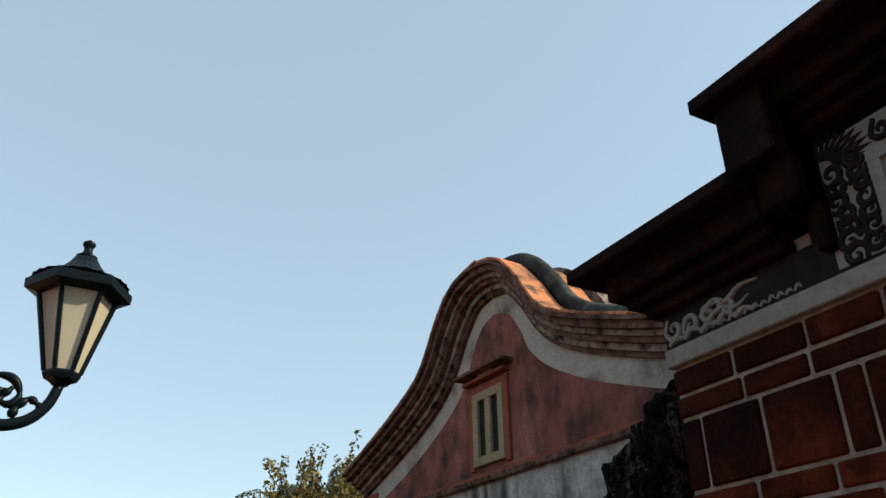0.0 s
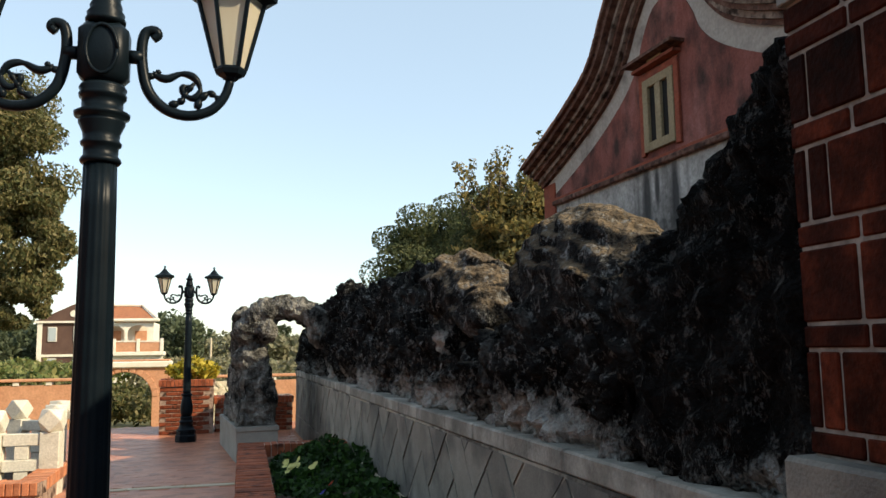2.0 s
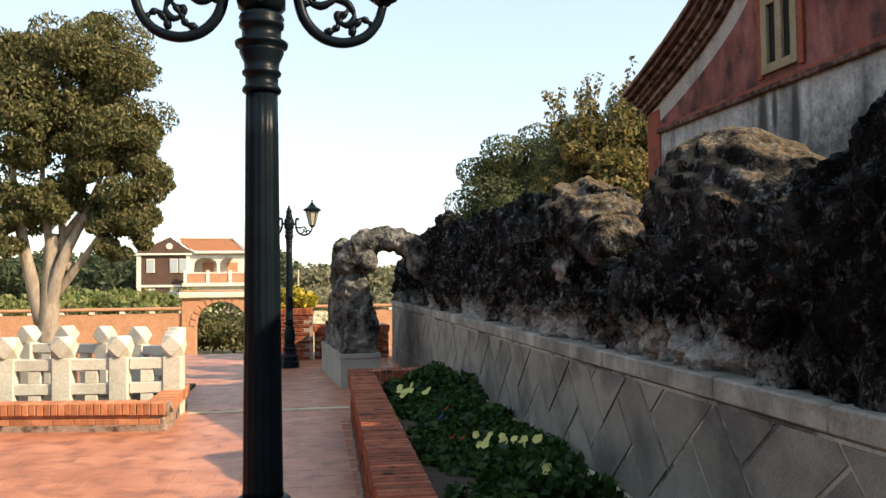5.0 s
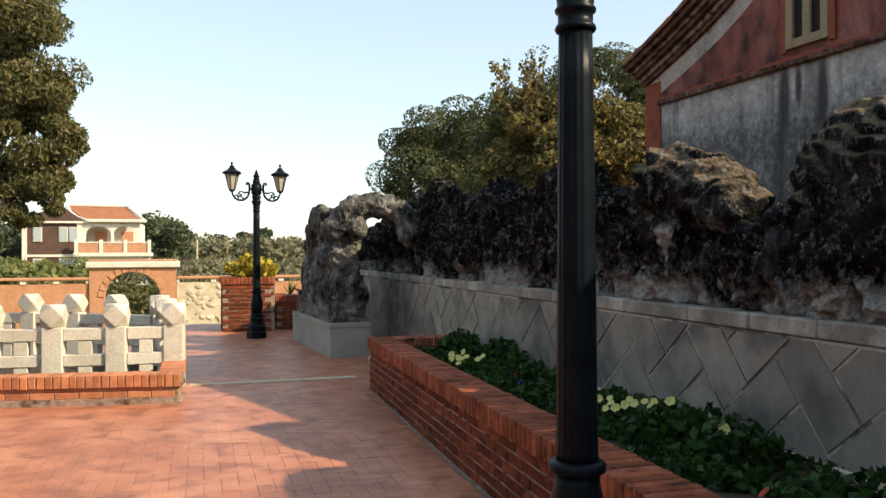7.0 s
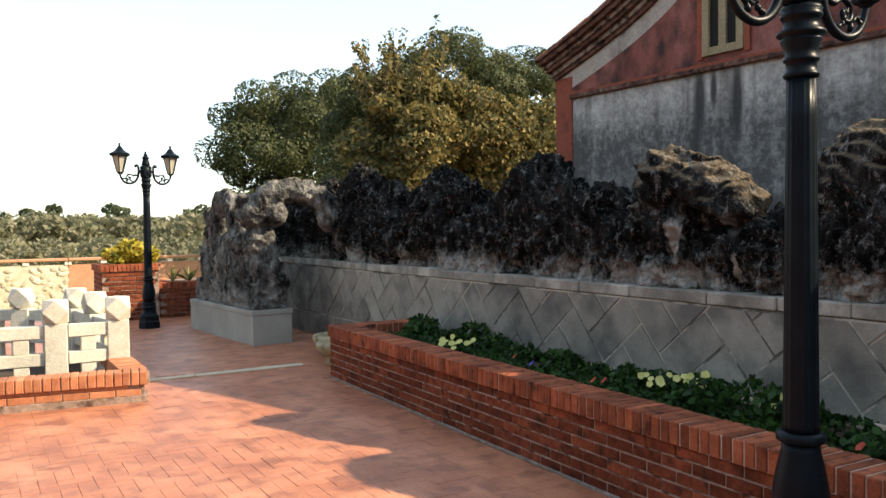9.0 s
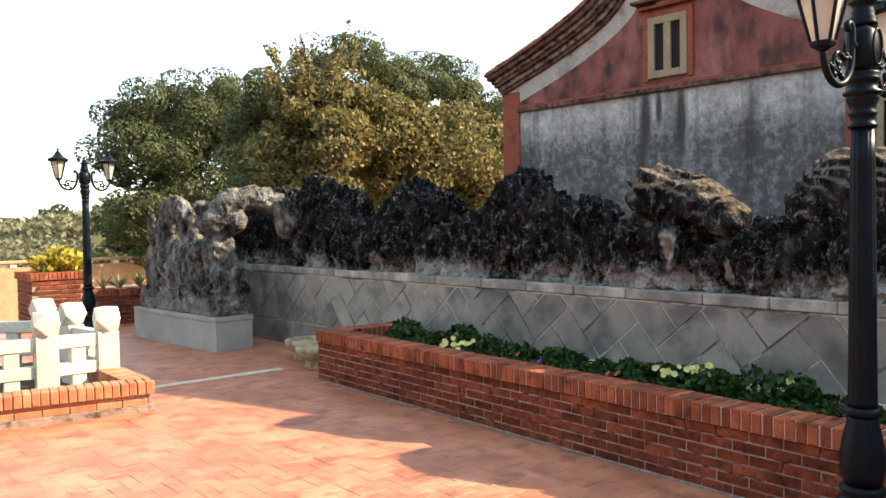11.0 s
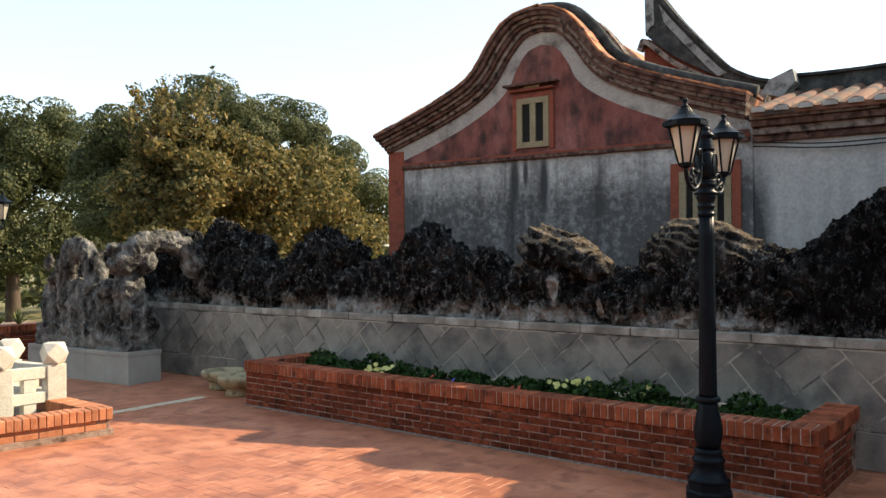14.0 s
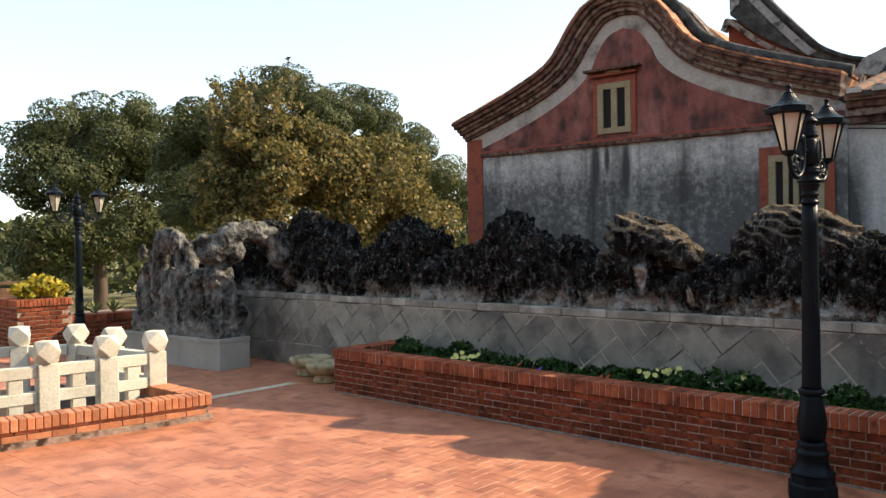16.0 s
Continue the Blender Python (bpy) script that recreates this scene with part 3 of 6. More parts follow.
part("wall_core", one_box(WX + 0.0045, WX + 0.85, -6.85, 6.3, 0, 0.968), M_JOINT_D, wall_east)


def clip_poly(poly, axis, lim, keep_low):
    out = []
    for i, p in enumerate(poly):
        q = poly[(i + 1) % len(poly)]
        ip, iq = ((p[axis] <= lim) == keep_low or p[axis] == lim), ((q[axis] <= lim) == keep_low or q[axis] == lim)
        if ip:
            out.append(p)
        if ip != iq:
            t = (lim - p[axis]) / (q[axis] - p[axis])
            out.append((p[0] + (q[0] - p[0]) * t, p[1] + (q[1] - p[1]) * t))
    return out


def slab_pieces():
    """Oblong slabs in a slanted herringbone, cut off by the base course and the coping."""
    rg = random.Random(4)
    c, s = math.cos(radians(50)), math.sin(radians(50))
    w, g = 0.265, 0.009
    for i in range(-34, 34):
        for j in range(-34, 34):
            k = (i - j) % 4
            if k == 0:
                a0, a1, b0, b1 = i * w, (i + 2) * w, j * w, (j + 1) * w
            elif k == 3:
                a0, a1, b0, b1 = i * w, (i + 1) * w, j * w, (j + 2) * w
            else:
                continue
            quad = [(a0 + g, b0 + g), (a1 - g, b0 + g), (a1 - g, b1 - g), (a0 + g, b1 - g)]
            poly = [(c * u - s * v - 0.4, s * u + c * v + 0.1) for u, v in quad]
            for axis, lim, low in ((1, 0.955, True), (1, 0.32, False), (0, 6.25, True), (0, -6.83, False)):
                if len(poly) > 2:
                    poly = clip_poly(poly, axis, lim, low)
            if len(poly) > 2:
                yield poly, rg.uniform(-0.003, 0.005)


for poly, out in slab_pieces():
    bm = bmesh.new()
    prism(bm, poly, WX - out, WX + 0.03, lambda u, v, w: (w, u, v))
    part("slab", fix(bm), M_GRANITE, wall_east)
y = -6.84
rg = random.Random(9)
while y < 6.25:
    ln = min(rg.uniform(0.55, 0.8), 6.28 - y)
    part("base_stone", one_box(WX - 0.004, WX + 0.03, y + 0.006, y + ln - 0.006, 0.0, 0.306, bevel=0.004), M_GRANITE, wall_east)
    y += ln
y = -6.84
while y < 6.25:
    ln = min(rg.uniform(0.45, 0.75), 6.28 - y)
    part("coping_stone", one_box(WX - 0.002 - rg.uniform(0, 0.006), WX + 0.86, y + 0.003, y + ln - 0.003, 0.972, 1.06 + rg.uniform(-0.006, 0.006), bevel=0.008), M_COPING, wall_east)
    y += ln

part("foot_fillet", one_box(WX - 0.03, WX - 0.006, -6.1, -0.26, 0.36, 0.425, bevel=0.008), M_STRIP, wall_east, "pale mortar fillet along the bed")

# ---- brick planter ----
planter = thing("brick_planter", (0.5, -3.2, 0), "long low red brick planter against the granite wall", "planter")
part("mortar_core", one_box(0.0055, 0.235, -6.341, -0.002, 0, 0.407), M_MORTAR, planter)
part("mortar_core", one_box(0.235, WX + 0.12, -6.341, -6.13, 0, 0.407), M_MORTAR, planter)
part("mortar_core", one_box(0.235, WX - 0.012, -0.235, -0.012, 0, 0.407), M_MORTAR, planter)
part("footing", one_box(-0.016, 0.02, -6.36, 0.004, 0, 0.014), M_MORTAR_W, planter, "pale mortar fillet along the foot")
part("soil_bed", one_box(0.235, WX + 0.12, -6.13, -0.235, 0.02, 0.38), M_SOIL, planter)
part("cap_mortar", one_box(-0.018, 0.225, -6.352, 0.0, 0.407, 0.518), M_CAPJOINT, planter)
part("cap_mortar", one_box(0.225, WX + 0.12, -6.352, -6.12, 0.407, 0.518), M_CAPJOINT, planter)
part("cap_mortar", one_box(0.225, WX - 0.014, -0.225, 0.0, 0.407, 0.518), M_CAPJOINT, planter)


def shared_mesh(name, bm, material):
    me = bpy.data.meshes.new(name)
    bm.to_mesh(me)
    bm.free()
    me.materials.append(material)
    return me


def piece(name, me, parent, m):
    ob = new(name, me)
    ob.parent = parent
    ob.matrix_parent_inverse = world_of(parent).inverted()
    ob.matrix_basis = m
    return ob


rg = random.Random(2)
CAP = shared_mesh("cap_brick", one_box(-0.0285, 0.0285, -0.126, 0.126, -0.058, 0.058, bevel=0.005), M_CAP)
n_cap = 98
for k in range(n_cap):
    yy = 0.0 - 6.36 * (k + 0.5) / n_cap
    piece("cap_brick", CAP, planter, pose(0.1 + rg.uniform(-0.003, 0.003), yy, 0.466 + rg.uniform(-0.003, 0.003), 0, 0, 90 + rg.uniform(-0.8, 0.8)))
for k in range(15):
    xx = 0.26 + 0.062 * k
    for yc in ((-6.25, -0.105) if k < 13 else (-6.25,)):
        piece("cap_brick", CAP, planter, pose(xx, yc, 0.466 + rg.uniform(-0.003, 0.003), 0, 0, rg.uniform(-0.8, 0.8)))
STR = shared_mesh("brick", one_box(-0.1, 0.1, -0.05, 0.05, -0.028, 0.028, bevel=0.004), M_BRICK)
HALF = shared_mesh("half_brick", one_box(-0.048, 0.048, -0.05, 0.05, -0.028, 0.028, bevel=0.004), M_BRICK)
course = 0.0675
for c in range(6):
    z = 0.034 + c * course
    off = 0.105 * (c % 2)
    for k in range(31):
        yy = -0.105 - k * 0.2085 - off
        if yy < -6.26:
            continue
        piece("brick", STR, planter, pose(0.05 + rg.uniform(-0.004, 0.003), yy, z, 0, rg.uniform(-0.6, 0.6), 90))
    if c % 2:
        piece("brick", HALF, planter, pose(0.05, -0.057, z, 0, 0, 90))
    else:
        piece("brick", HALF, planter, pose(0.05, -6.313, z, 0, 0, 90))
    piece("brick", HALF, planter, pose(0.134 if c % 2 else 0.16, -6.296, z) @ Matrix.Diagonal((0.55 if c % 2 else 1.0, 1, 1, 1)))
    piece("brick", HALF, planter, pose(0.134 if c % 2 else 0.16, -0.046, z) @ Matrix.Diagonal((0.55 if c % 2 else 1.0, 1, 1, 1)))
    for k in range(4):
        piece("brick", STR, planter, pose(0.32 + k * 0.2085 - off * 0.5, -6.296 + rg.uniform(-0.003, 0.003), z))
        piece("brick", STR, planter, pose(0.32 + k * 0.2085 - off * 0.5, -0.046 + rg.uniform(-0.003, 0.003), z))

# the planter runs a little askew to the wall behind it
planter.matrix_basis = Matrix.Rotation(radians(-1.2), 4, "Z") @ planter.matrix_basis

# bedding plants and flowers
rg_np = np.random.default_rng(5)
cc, rr_, kk = [], [], []
for k in range(150):
    yy, xx = rg_np.uniform(-6.05, -0.3), rg_np.uniform(0.3, 0.98)
    tall = 0.07 + 0.09 * max(0, noise.noise(Vector((xx * 2, yy * 1.6, 3)))) + (0.06 if xx > 0.75 and yy > -4.9 else 0)
    cc.append((xx, yy, 0.38)), rr_.append((0.13, 0.15, tall)), kk.append(150)
for yy, xx, h in ((-0.45, 0.82, 0.2), (-0.62, 0.7, 0.17), (-1.25, 0.92, 0.2), (-4.25, 0.62, 0.16), (-4.5, 0.75, 0.2), (-4.75, 0.7, 0.2), (-0.85, 0.6, 0.16), (-5.6, 0.75, 0.17)):
    cc.append((xx, yy, 0.42)), rr_.append((0.2, 0.2, h)), kk.append(420)
bed = leaves("bedding_plants", cc, rr_, kk, 0.035, L_BED, 7, long=1.7)
tagged(bed, "dense dark green bedding plants in the brick planter", "bedding plants", kind="stuff")


def flower(at, material, size, label, group, tilt):
    bm = bmesh.new()
    mid = bm.verts.new((0, 0, -0.3 * size))
    rim = [bm.verts.new((size * (1 - 0.16 * (k % 2)) * math.cos(math.pi * k / 5), size * (1 - 0.16 * (k % 2)) * math.sin(math.pi * k / 5), 0.06 * size * (k % 2))) for k in range(10)]
    for k in range(10):
        bm.faces.new((mid, rim[k], rim[(k + 1) % 10]))
    bm.transform(pose(*at, tilt[0], tilt[1], 0))
    return tagged(mesh_object("petunia", bm, material), label, "flower", group)


rg = random.Random(8)
for cy, cx, n, spread in ((-1.75, 0.42, 17, 0.15), (-3.85, 0.55, 7, 0.17), (-4.15, 0.72, 8, 0.14), (-4.75, 0.66, 3, 0.06)):
    for k in range(n):
        flower((cx + rg.uniform(-spread, spread) * 0.8, cy + rg.uniform(-spread, spread), 0.51 + rg.uniform(-0.02, 0.06)), P_YELLOW, rg.uniform(0.022, 0.032),
               "pale yellow petunia in the planter bed", "yellow petunias", (rg.uniform(10, 45), rg.uniform(-60, -15)))
for cy, cx, p, lab in ((-2.35, 0.6, P_RED, "small red flower in the planter bed"), (-3.45, 0.45, P_RED, "small red flower in the planter bed"), (-3.5, 0.5, P_RED, "small red flower in the planter bed"),
                       (-2.7, 0.5, P_BLUE, "small violet flower in the planter bed"), (-5.35, 0.4, P_RED, "small red flower in the planter bed")):
    flower((cx, cy, 0.47), p, 0.03, lab, "bedding flowers", (-20, -40))

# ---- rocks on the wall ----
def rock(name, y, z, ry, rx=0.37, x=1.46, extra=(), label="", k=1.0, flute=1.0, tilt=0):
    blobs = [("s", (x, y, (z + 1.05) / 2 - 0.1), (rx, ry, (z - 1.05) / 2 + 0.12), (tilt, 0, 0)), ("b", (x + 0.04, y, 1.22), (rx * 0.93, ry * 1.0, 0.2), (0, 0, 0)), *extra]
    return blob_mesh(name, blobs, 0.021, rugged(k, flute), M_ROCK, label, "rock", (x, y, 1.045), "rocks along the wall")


RL = "dark weathered coral rock on the garden wall"
rock("coral_rock", 2.25, 2.34, 0.55, label="tall peaked coral rock beside the rock arch", extra=[("s", (1.5, 1.75, 1.6), (0.34, 0.5, 0.55), (0, 0, 0)), ("s", (1.46, 2.55, 1.75), (0.3, 0.35, 0.36), (0, 0, 0))])
rock("coral_rock", 1.0, 1.70, 0.55, label=RL, extra=[("s", (1.40, 1.3, 1.35), (0.3, 0.5, 0.38), (0, 0, 0))])
rock("coral_rock", 0.1, 2.12, 0.52, label=RL, extra=[("s", (1.40, 0.45, 1.5), (0.3, 0.35, 0.45), (0, 0, 0)), ("s", (1.5, -0.35, 1.78), (0.28, 0.26, 0.24), (0, 0, 0))])
rock("coral_rock", -0.92, 1.74, 0.52, label=RL, extra=[("s", (1.40, -0.7, 1.3), (0.28, 0.5, 0.3), (0, 0, 0))])
rock("coral_rock", -1.66, 2.15, 0.40, label="peaked dark coral rock on the garden wall", extra=[("s", (1.40, -1.75, 1.45), (0.3, 0.5, 0.45), (0, 0, 0)), ("s", (1.48, -1.52, 1.95), (0.2, 0.17, 0.17), (0, 0, 0)), ("s", (1.45, -2.0, 1.72), (0.22, 0.2, 0.24), (0, 0, 0))])
rock("coral_rock", -2.42, 1.85, 0.42, label=RL, extra=[("s", (1.40, -2.5, 1.3), (0.28, 0.5, 0.3), (0, 0, 0)), ("s", (1.36, -2.75, 1.42), (0.22, 0.3, 0.22), (0, 0, 0))])


for y_, z_ in ((3.25, 2.16), (4.05, 2.06), (4.95, 1.98), (5.75, 1.84)):
    rock("coral_rock", y_, z_, 0.58, x=1.42, label=RL)


def layered(p):
    band = math.sin((p.z - 0.33 * p.y + 0.12 * noise.noise(p * 3.0)) * 58 + 2.0 * noise.noise(p * 5))
    return noise.noise(p * 2.6) * 0.08 + band * 0.032 * (0.7 + noise.noise(p * 4)) - abs(noise.noise(p * 8)) * 0.05 - abs(noise.noise(p * 19)) * 0.025 + 0.02


blob_mesh("layered_boulder", [("s", (1.42, -3.38, 1.80), (0.30, 0.36, 0.23), (20, 0, 0)), ("s", (1.36, -3.66, 1.72), (0.27, 0.30, 0.17), (27, 0, 0)), ("s", (1.34, -3.88, 1.64), (0.20, 0.17, 0.10), (30, 0, 0)), ("b", (1.46, -3.3, 1.45), (0.24, 0.30, 0.2), (0, 0, 0))],
          0.018, layered, M_BOULDER, "layered brown-topped boulder on the garden wall", "rock", (1.5, -3.4, 1.05), "rocks along the wall")
rock("coral_rock", -3.3, 1.70, 0.58, label=RL, extra=[("s", (1.36, -3.2, 1.3), (0.28, 0.55, 0.34), (0, 0, 0)), ("s", (1.32, -3.5, 1.40), (0.2, 0.2, 0.25), (0, 0, 0))])
rock("coral_rock", -4.2, 1.60, 0.52, label=RL, extra=[("s", (1.40, -4.3, 1.3), (0.28, 0.5, 0.34), (0, 0, 0))])
rock("coral_rock", -4.95, 1.74, 0.62, label=RL, extra=[("s", (1.38, -5.0, 1.35), (0.3, 0.5, 0.42), (0, 0, 0))])
blob_mesh("round_boulder", [("s", (1.46, -4.97, 1.69), (0.30, 0.62, 0.42), (5, 0, 0)), ("s", (1.40, -5.28, 1.72), (0.24, 0.30, 0.17), (22, 0, 0)), ("b", (1.48, -4.95, 1.42), (0.26, 0.42, 0.25), (0, 0, 0))],
          0.018, lambda p: layered(p) * 0.55 - abs(noise.noise(p * 5.5)) * 0.04 + 0.01, M_BOULDER, "rounded boulder with a brown lichen and painted sunlit top on the wall", "rock", (1.5, -4.9, 1.05), "rocks along the wall")
rock("coral_rock", -5.72, 1.84, 0.42, label=RL, extra=[("s", (1.40, -5.7, 1.35), (0.3, 0.5, 0.42), (0, 0, 0))])
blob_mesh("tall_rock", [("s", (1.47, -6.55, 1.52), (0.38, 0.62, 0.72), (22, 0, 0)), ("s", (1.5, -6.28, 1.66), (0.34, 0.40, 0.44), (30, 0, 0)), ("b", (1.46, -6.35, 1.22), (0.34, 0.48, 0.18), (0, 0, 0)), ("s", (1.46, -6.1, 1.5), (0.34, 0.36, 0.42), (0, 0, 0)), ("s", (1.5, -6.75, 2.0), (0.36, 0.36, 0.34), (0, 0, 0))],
          0.024, rugged(0.6, 1.3), M_ROCK_SHADED, "tall black coral rock beside the brick building, deep shade in its colour", "rock", (1.5, -6.5, 1.045), "rocks along the wall")

# ---- pier and rock arch at the far end ----
plinth = thing("pier_plinth", (0.1, 3.6, 0), "grey granite plinth under the rock pier", "plinth", turn=0)
PL = Matrix.Translation((-0.01, 2.48, 0)) @ Matrix.Rotation(radians(5), 4, "Z")
part("front_slab", one_box(0, 0.535, 0, 0.5, 0, 0.385, PL), M_PLINTH, plinth)
for k in range(4):
    part("side_slab", one_box(0.0, 0.535, 0.504 + k * 0.48, 0.504 + k * 0.48 + 0.476, 0, 0.385, PL), M_PLINTH, plinth)
for k in range(5):
    part("cap_stone", one_box(-0.012, 0.547, -0.012 + k * 0.485, -0.012 + k * 0.485 + 0.48, 0.387, 0.45, PL, 0.006), M_PLINTH, plinth)


def rk(x, y, z):
    return PL @ Vector((x, y, z))


pier_blobs = [("b", rk(0.29, 0.28, 0.80), (0.21, 0.24, 0.28), (0, 0, 5)), ("b", rk(0.27, 0.33, 0.60), (0.24, 0.29, 0.2), (0, 0, 5)), ("s", rk(0.28, 0.30, 0.92), (0.25, 0.28, 0.46), (0, 0, 0)), ("s", rk(0.24, 0.32, 1.32), (0.21, 0.22, 0.36), (0, 0, 0)), ("s", rk(0.20, 0.34, 1.66), (0.19, 0.20, 0.24), (0, 0, 0)),
              ("s", rk(0.08, 0.42, 1.88), (0.11, 0.12, 0.11), (0, 0, 0)), ("s", rk(0.08, 0.40, 1.64), (0.12, 0.13, 0.14), (0, 0, 0)), ("s", rk(0.24, 0.85, 0.88), (0.22, 0.38, 0.50), (0, 0, 0)), ("b", rk(0.26, 1.1, 0.62), (0.22, 1.0, 0.18), (0, 0, 5)),
              ("s", rk(0.16, 0.66, 1.28), (0.13, 0.15, 0.16), (0, 0, 0))]
arch_line = smooth_line([(0.12, 2.74, 1.66), (0.24, 2.71, 1.86), (0.44, 2.67, 1.96), (0.70, 2.61, 1.98), (0.94, 2.56, 1.90), (1.12, 2.50, 1.74), (1.24, 2.46, 1.52), (1.30, 2.42, 1.25)], 5)
span_blobs = [("s", (1.06, 2.5, 1.66), (0.17, 0.2, 0.24), (0, 0, 0)), ("s", (0.36, 2.68, 1.72), (0.18, 0.2, 0.2), (0, 0, 0))] + [("s", p, (0.17 + 0.02 * math.sin(1.7 * k), 0.2, 0.17 + 0.025 * math.sin(2.3 * k)), (0, 0, 0)) for k, p in enumerate(arch_line)]
rock_arch = thing("rock_arch", (0.2, 2.7, 0.455), "grey weathered rock pier bridging to the wall as an arch", "rock arch")
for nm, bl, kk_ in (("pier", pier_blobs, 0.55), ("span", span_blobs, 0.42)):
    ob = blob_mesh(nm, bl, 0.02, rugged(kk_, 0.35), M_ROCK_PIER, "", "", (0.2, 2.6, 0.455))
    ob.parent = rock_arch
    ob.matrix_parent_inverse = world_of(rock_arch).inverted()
hook_line = smooth_line([(0.24, 1.72, 0.7), (0.22, 1.80, 1.25), (0.21, 1.76, 1.68), (0.22, 1.58, 1.92), (0.25, 1.36, 1.88), (0.28, 1.2, 1.68), (0.28, 1.12, 1.48)], 4)
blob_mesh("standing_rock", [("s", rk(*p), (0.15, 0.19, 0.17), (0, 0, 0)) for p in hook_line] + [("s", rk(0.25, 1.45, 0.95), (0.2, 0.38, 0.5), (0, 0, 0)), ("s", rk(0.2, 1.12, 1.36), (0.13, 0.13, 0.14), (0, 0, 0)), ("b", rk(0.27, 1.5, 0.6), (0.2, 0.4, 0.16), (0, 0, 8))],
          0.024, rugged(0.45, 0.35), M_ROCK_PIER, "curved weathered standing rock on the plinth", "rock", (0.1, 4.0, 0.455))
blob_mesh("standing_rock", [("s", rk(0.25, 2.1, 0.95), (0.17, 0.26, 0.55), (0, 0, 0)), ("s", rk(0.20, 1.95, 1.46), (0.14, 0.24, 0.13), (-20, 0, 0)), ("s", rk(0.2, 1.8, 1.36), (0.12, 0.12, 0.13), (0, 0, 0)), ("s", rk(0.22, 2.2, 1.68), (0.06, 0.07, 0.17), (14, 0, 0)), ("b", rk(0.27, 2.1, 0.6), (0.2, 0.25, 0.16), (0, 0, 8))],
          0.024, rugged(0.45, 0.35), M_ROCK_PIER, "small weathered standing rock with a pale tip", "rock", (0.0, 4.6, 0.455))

def stone_basin(x, y, r):
    t = thing("stone_basin", (x, y, 0), "low round cream stone basin on the paving", "stone basin", "cream stone basins")
    prof = [(0.62, 0), (0.66, 0.015), (0.62, 0.05), (0.60, 0.085), (0.70, 0.105)]
    part("foot", lathe([(q * r, z) for q, z in prof], 24, pose(x, y, 0)), M_STOOL, t, smooth=True)
    prof = [(0.70, 0.107), (0.90, 0.15), (1.0, 0.20), (1.0, 0.235), (0.96, 0.25), (0.86, 0.252), (0.80, 0.235), (0.5, 0.20)]
    part("bowl", lathe([(q * r, z) for q, z in prof], 28, pose(x, y, 0)), M_STOOL, t, smooth=True)


stone_basin(0.40, 0.60, 0.29)
stone_basin(0.60, 1.20, 0.29)

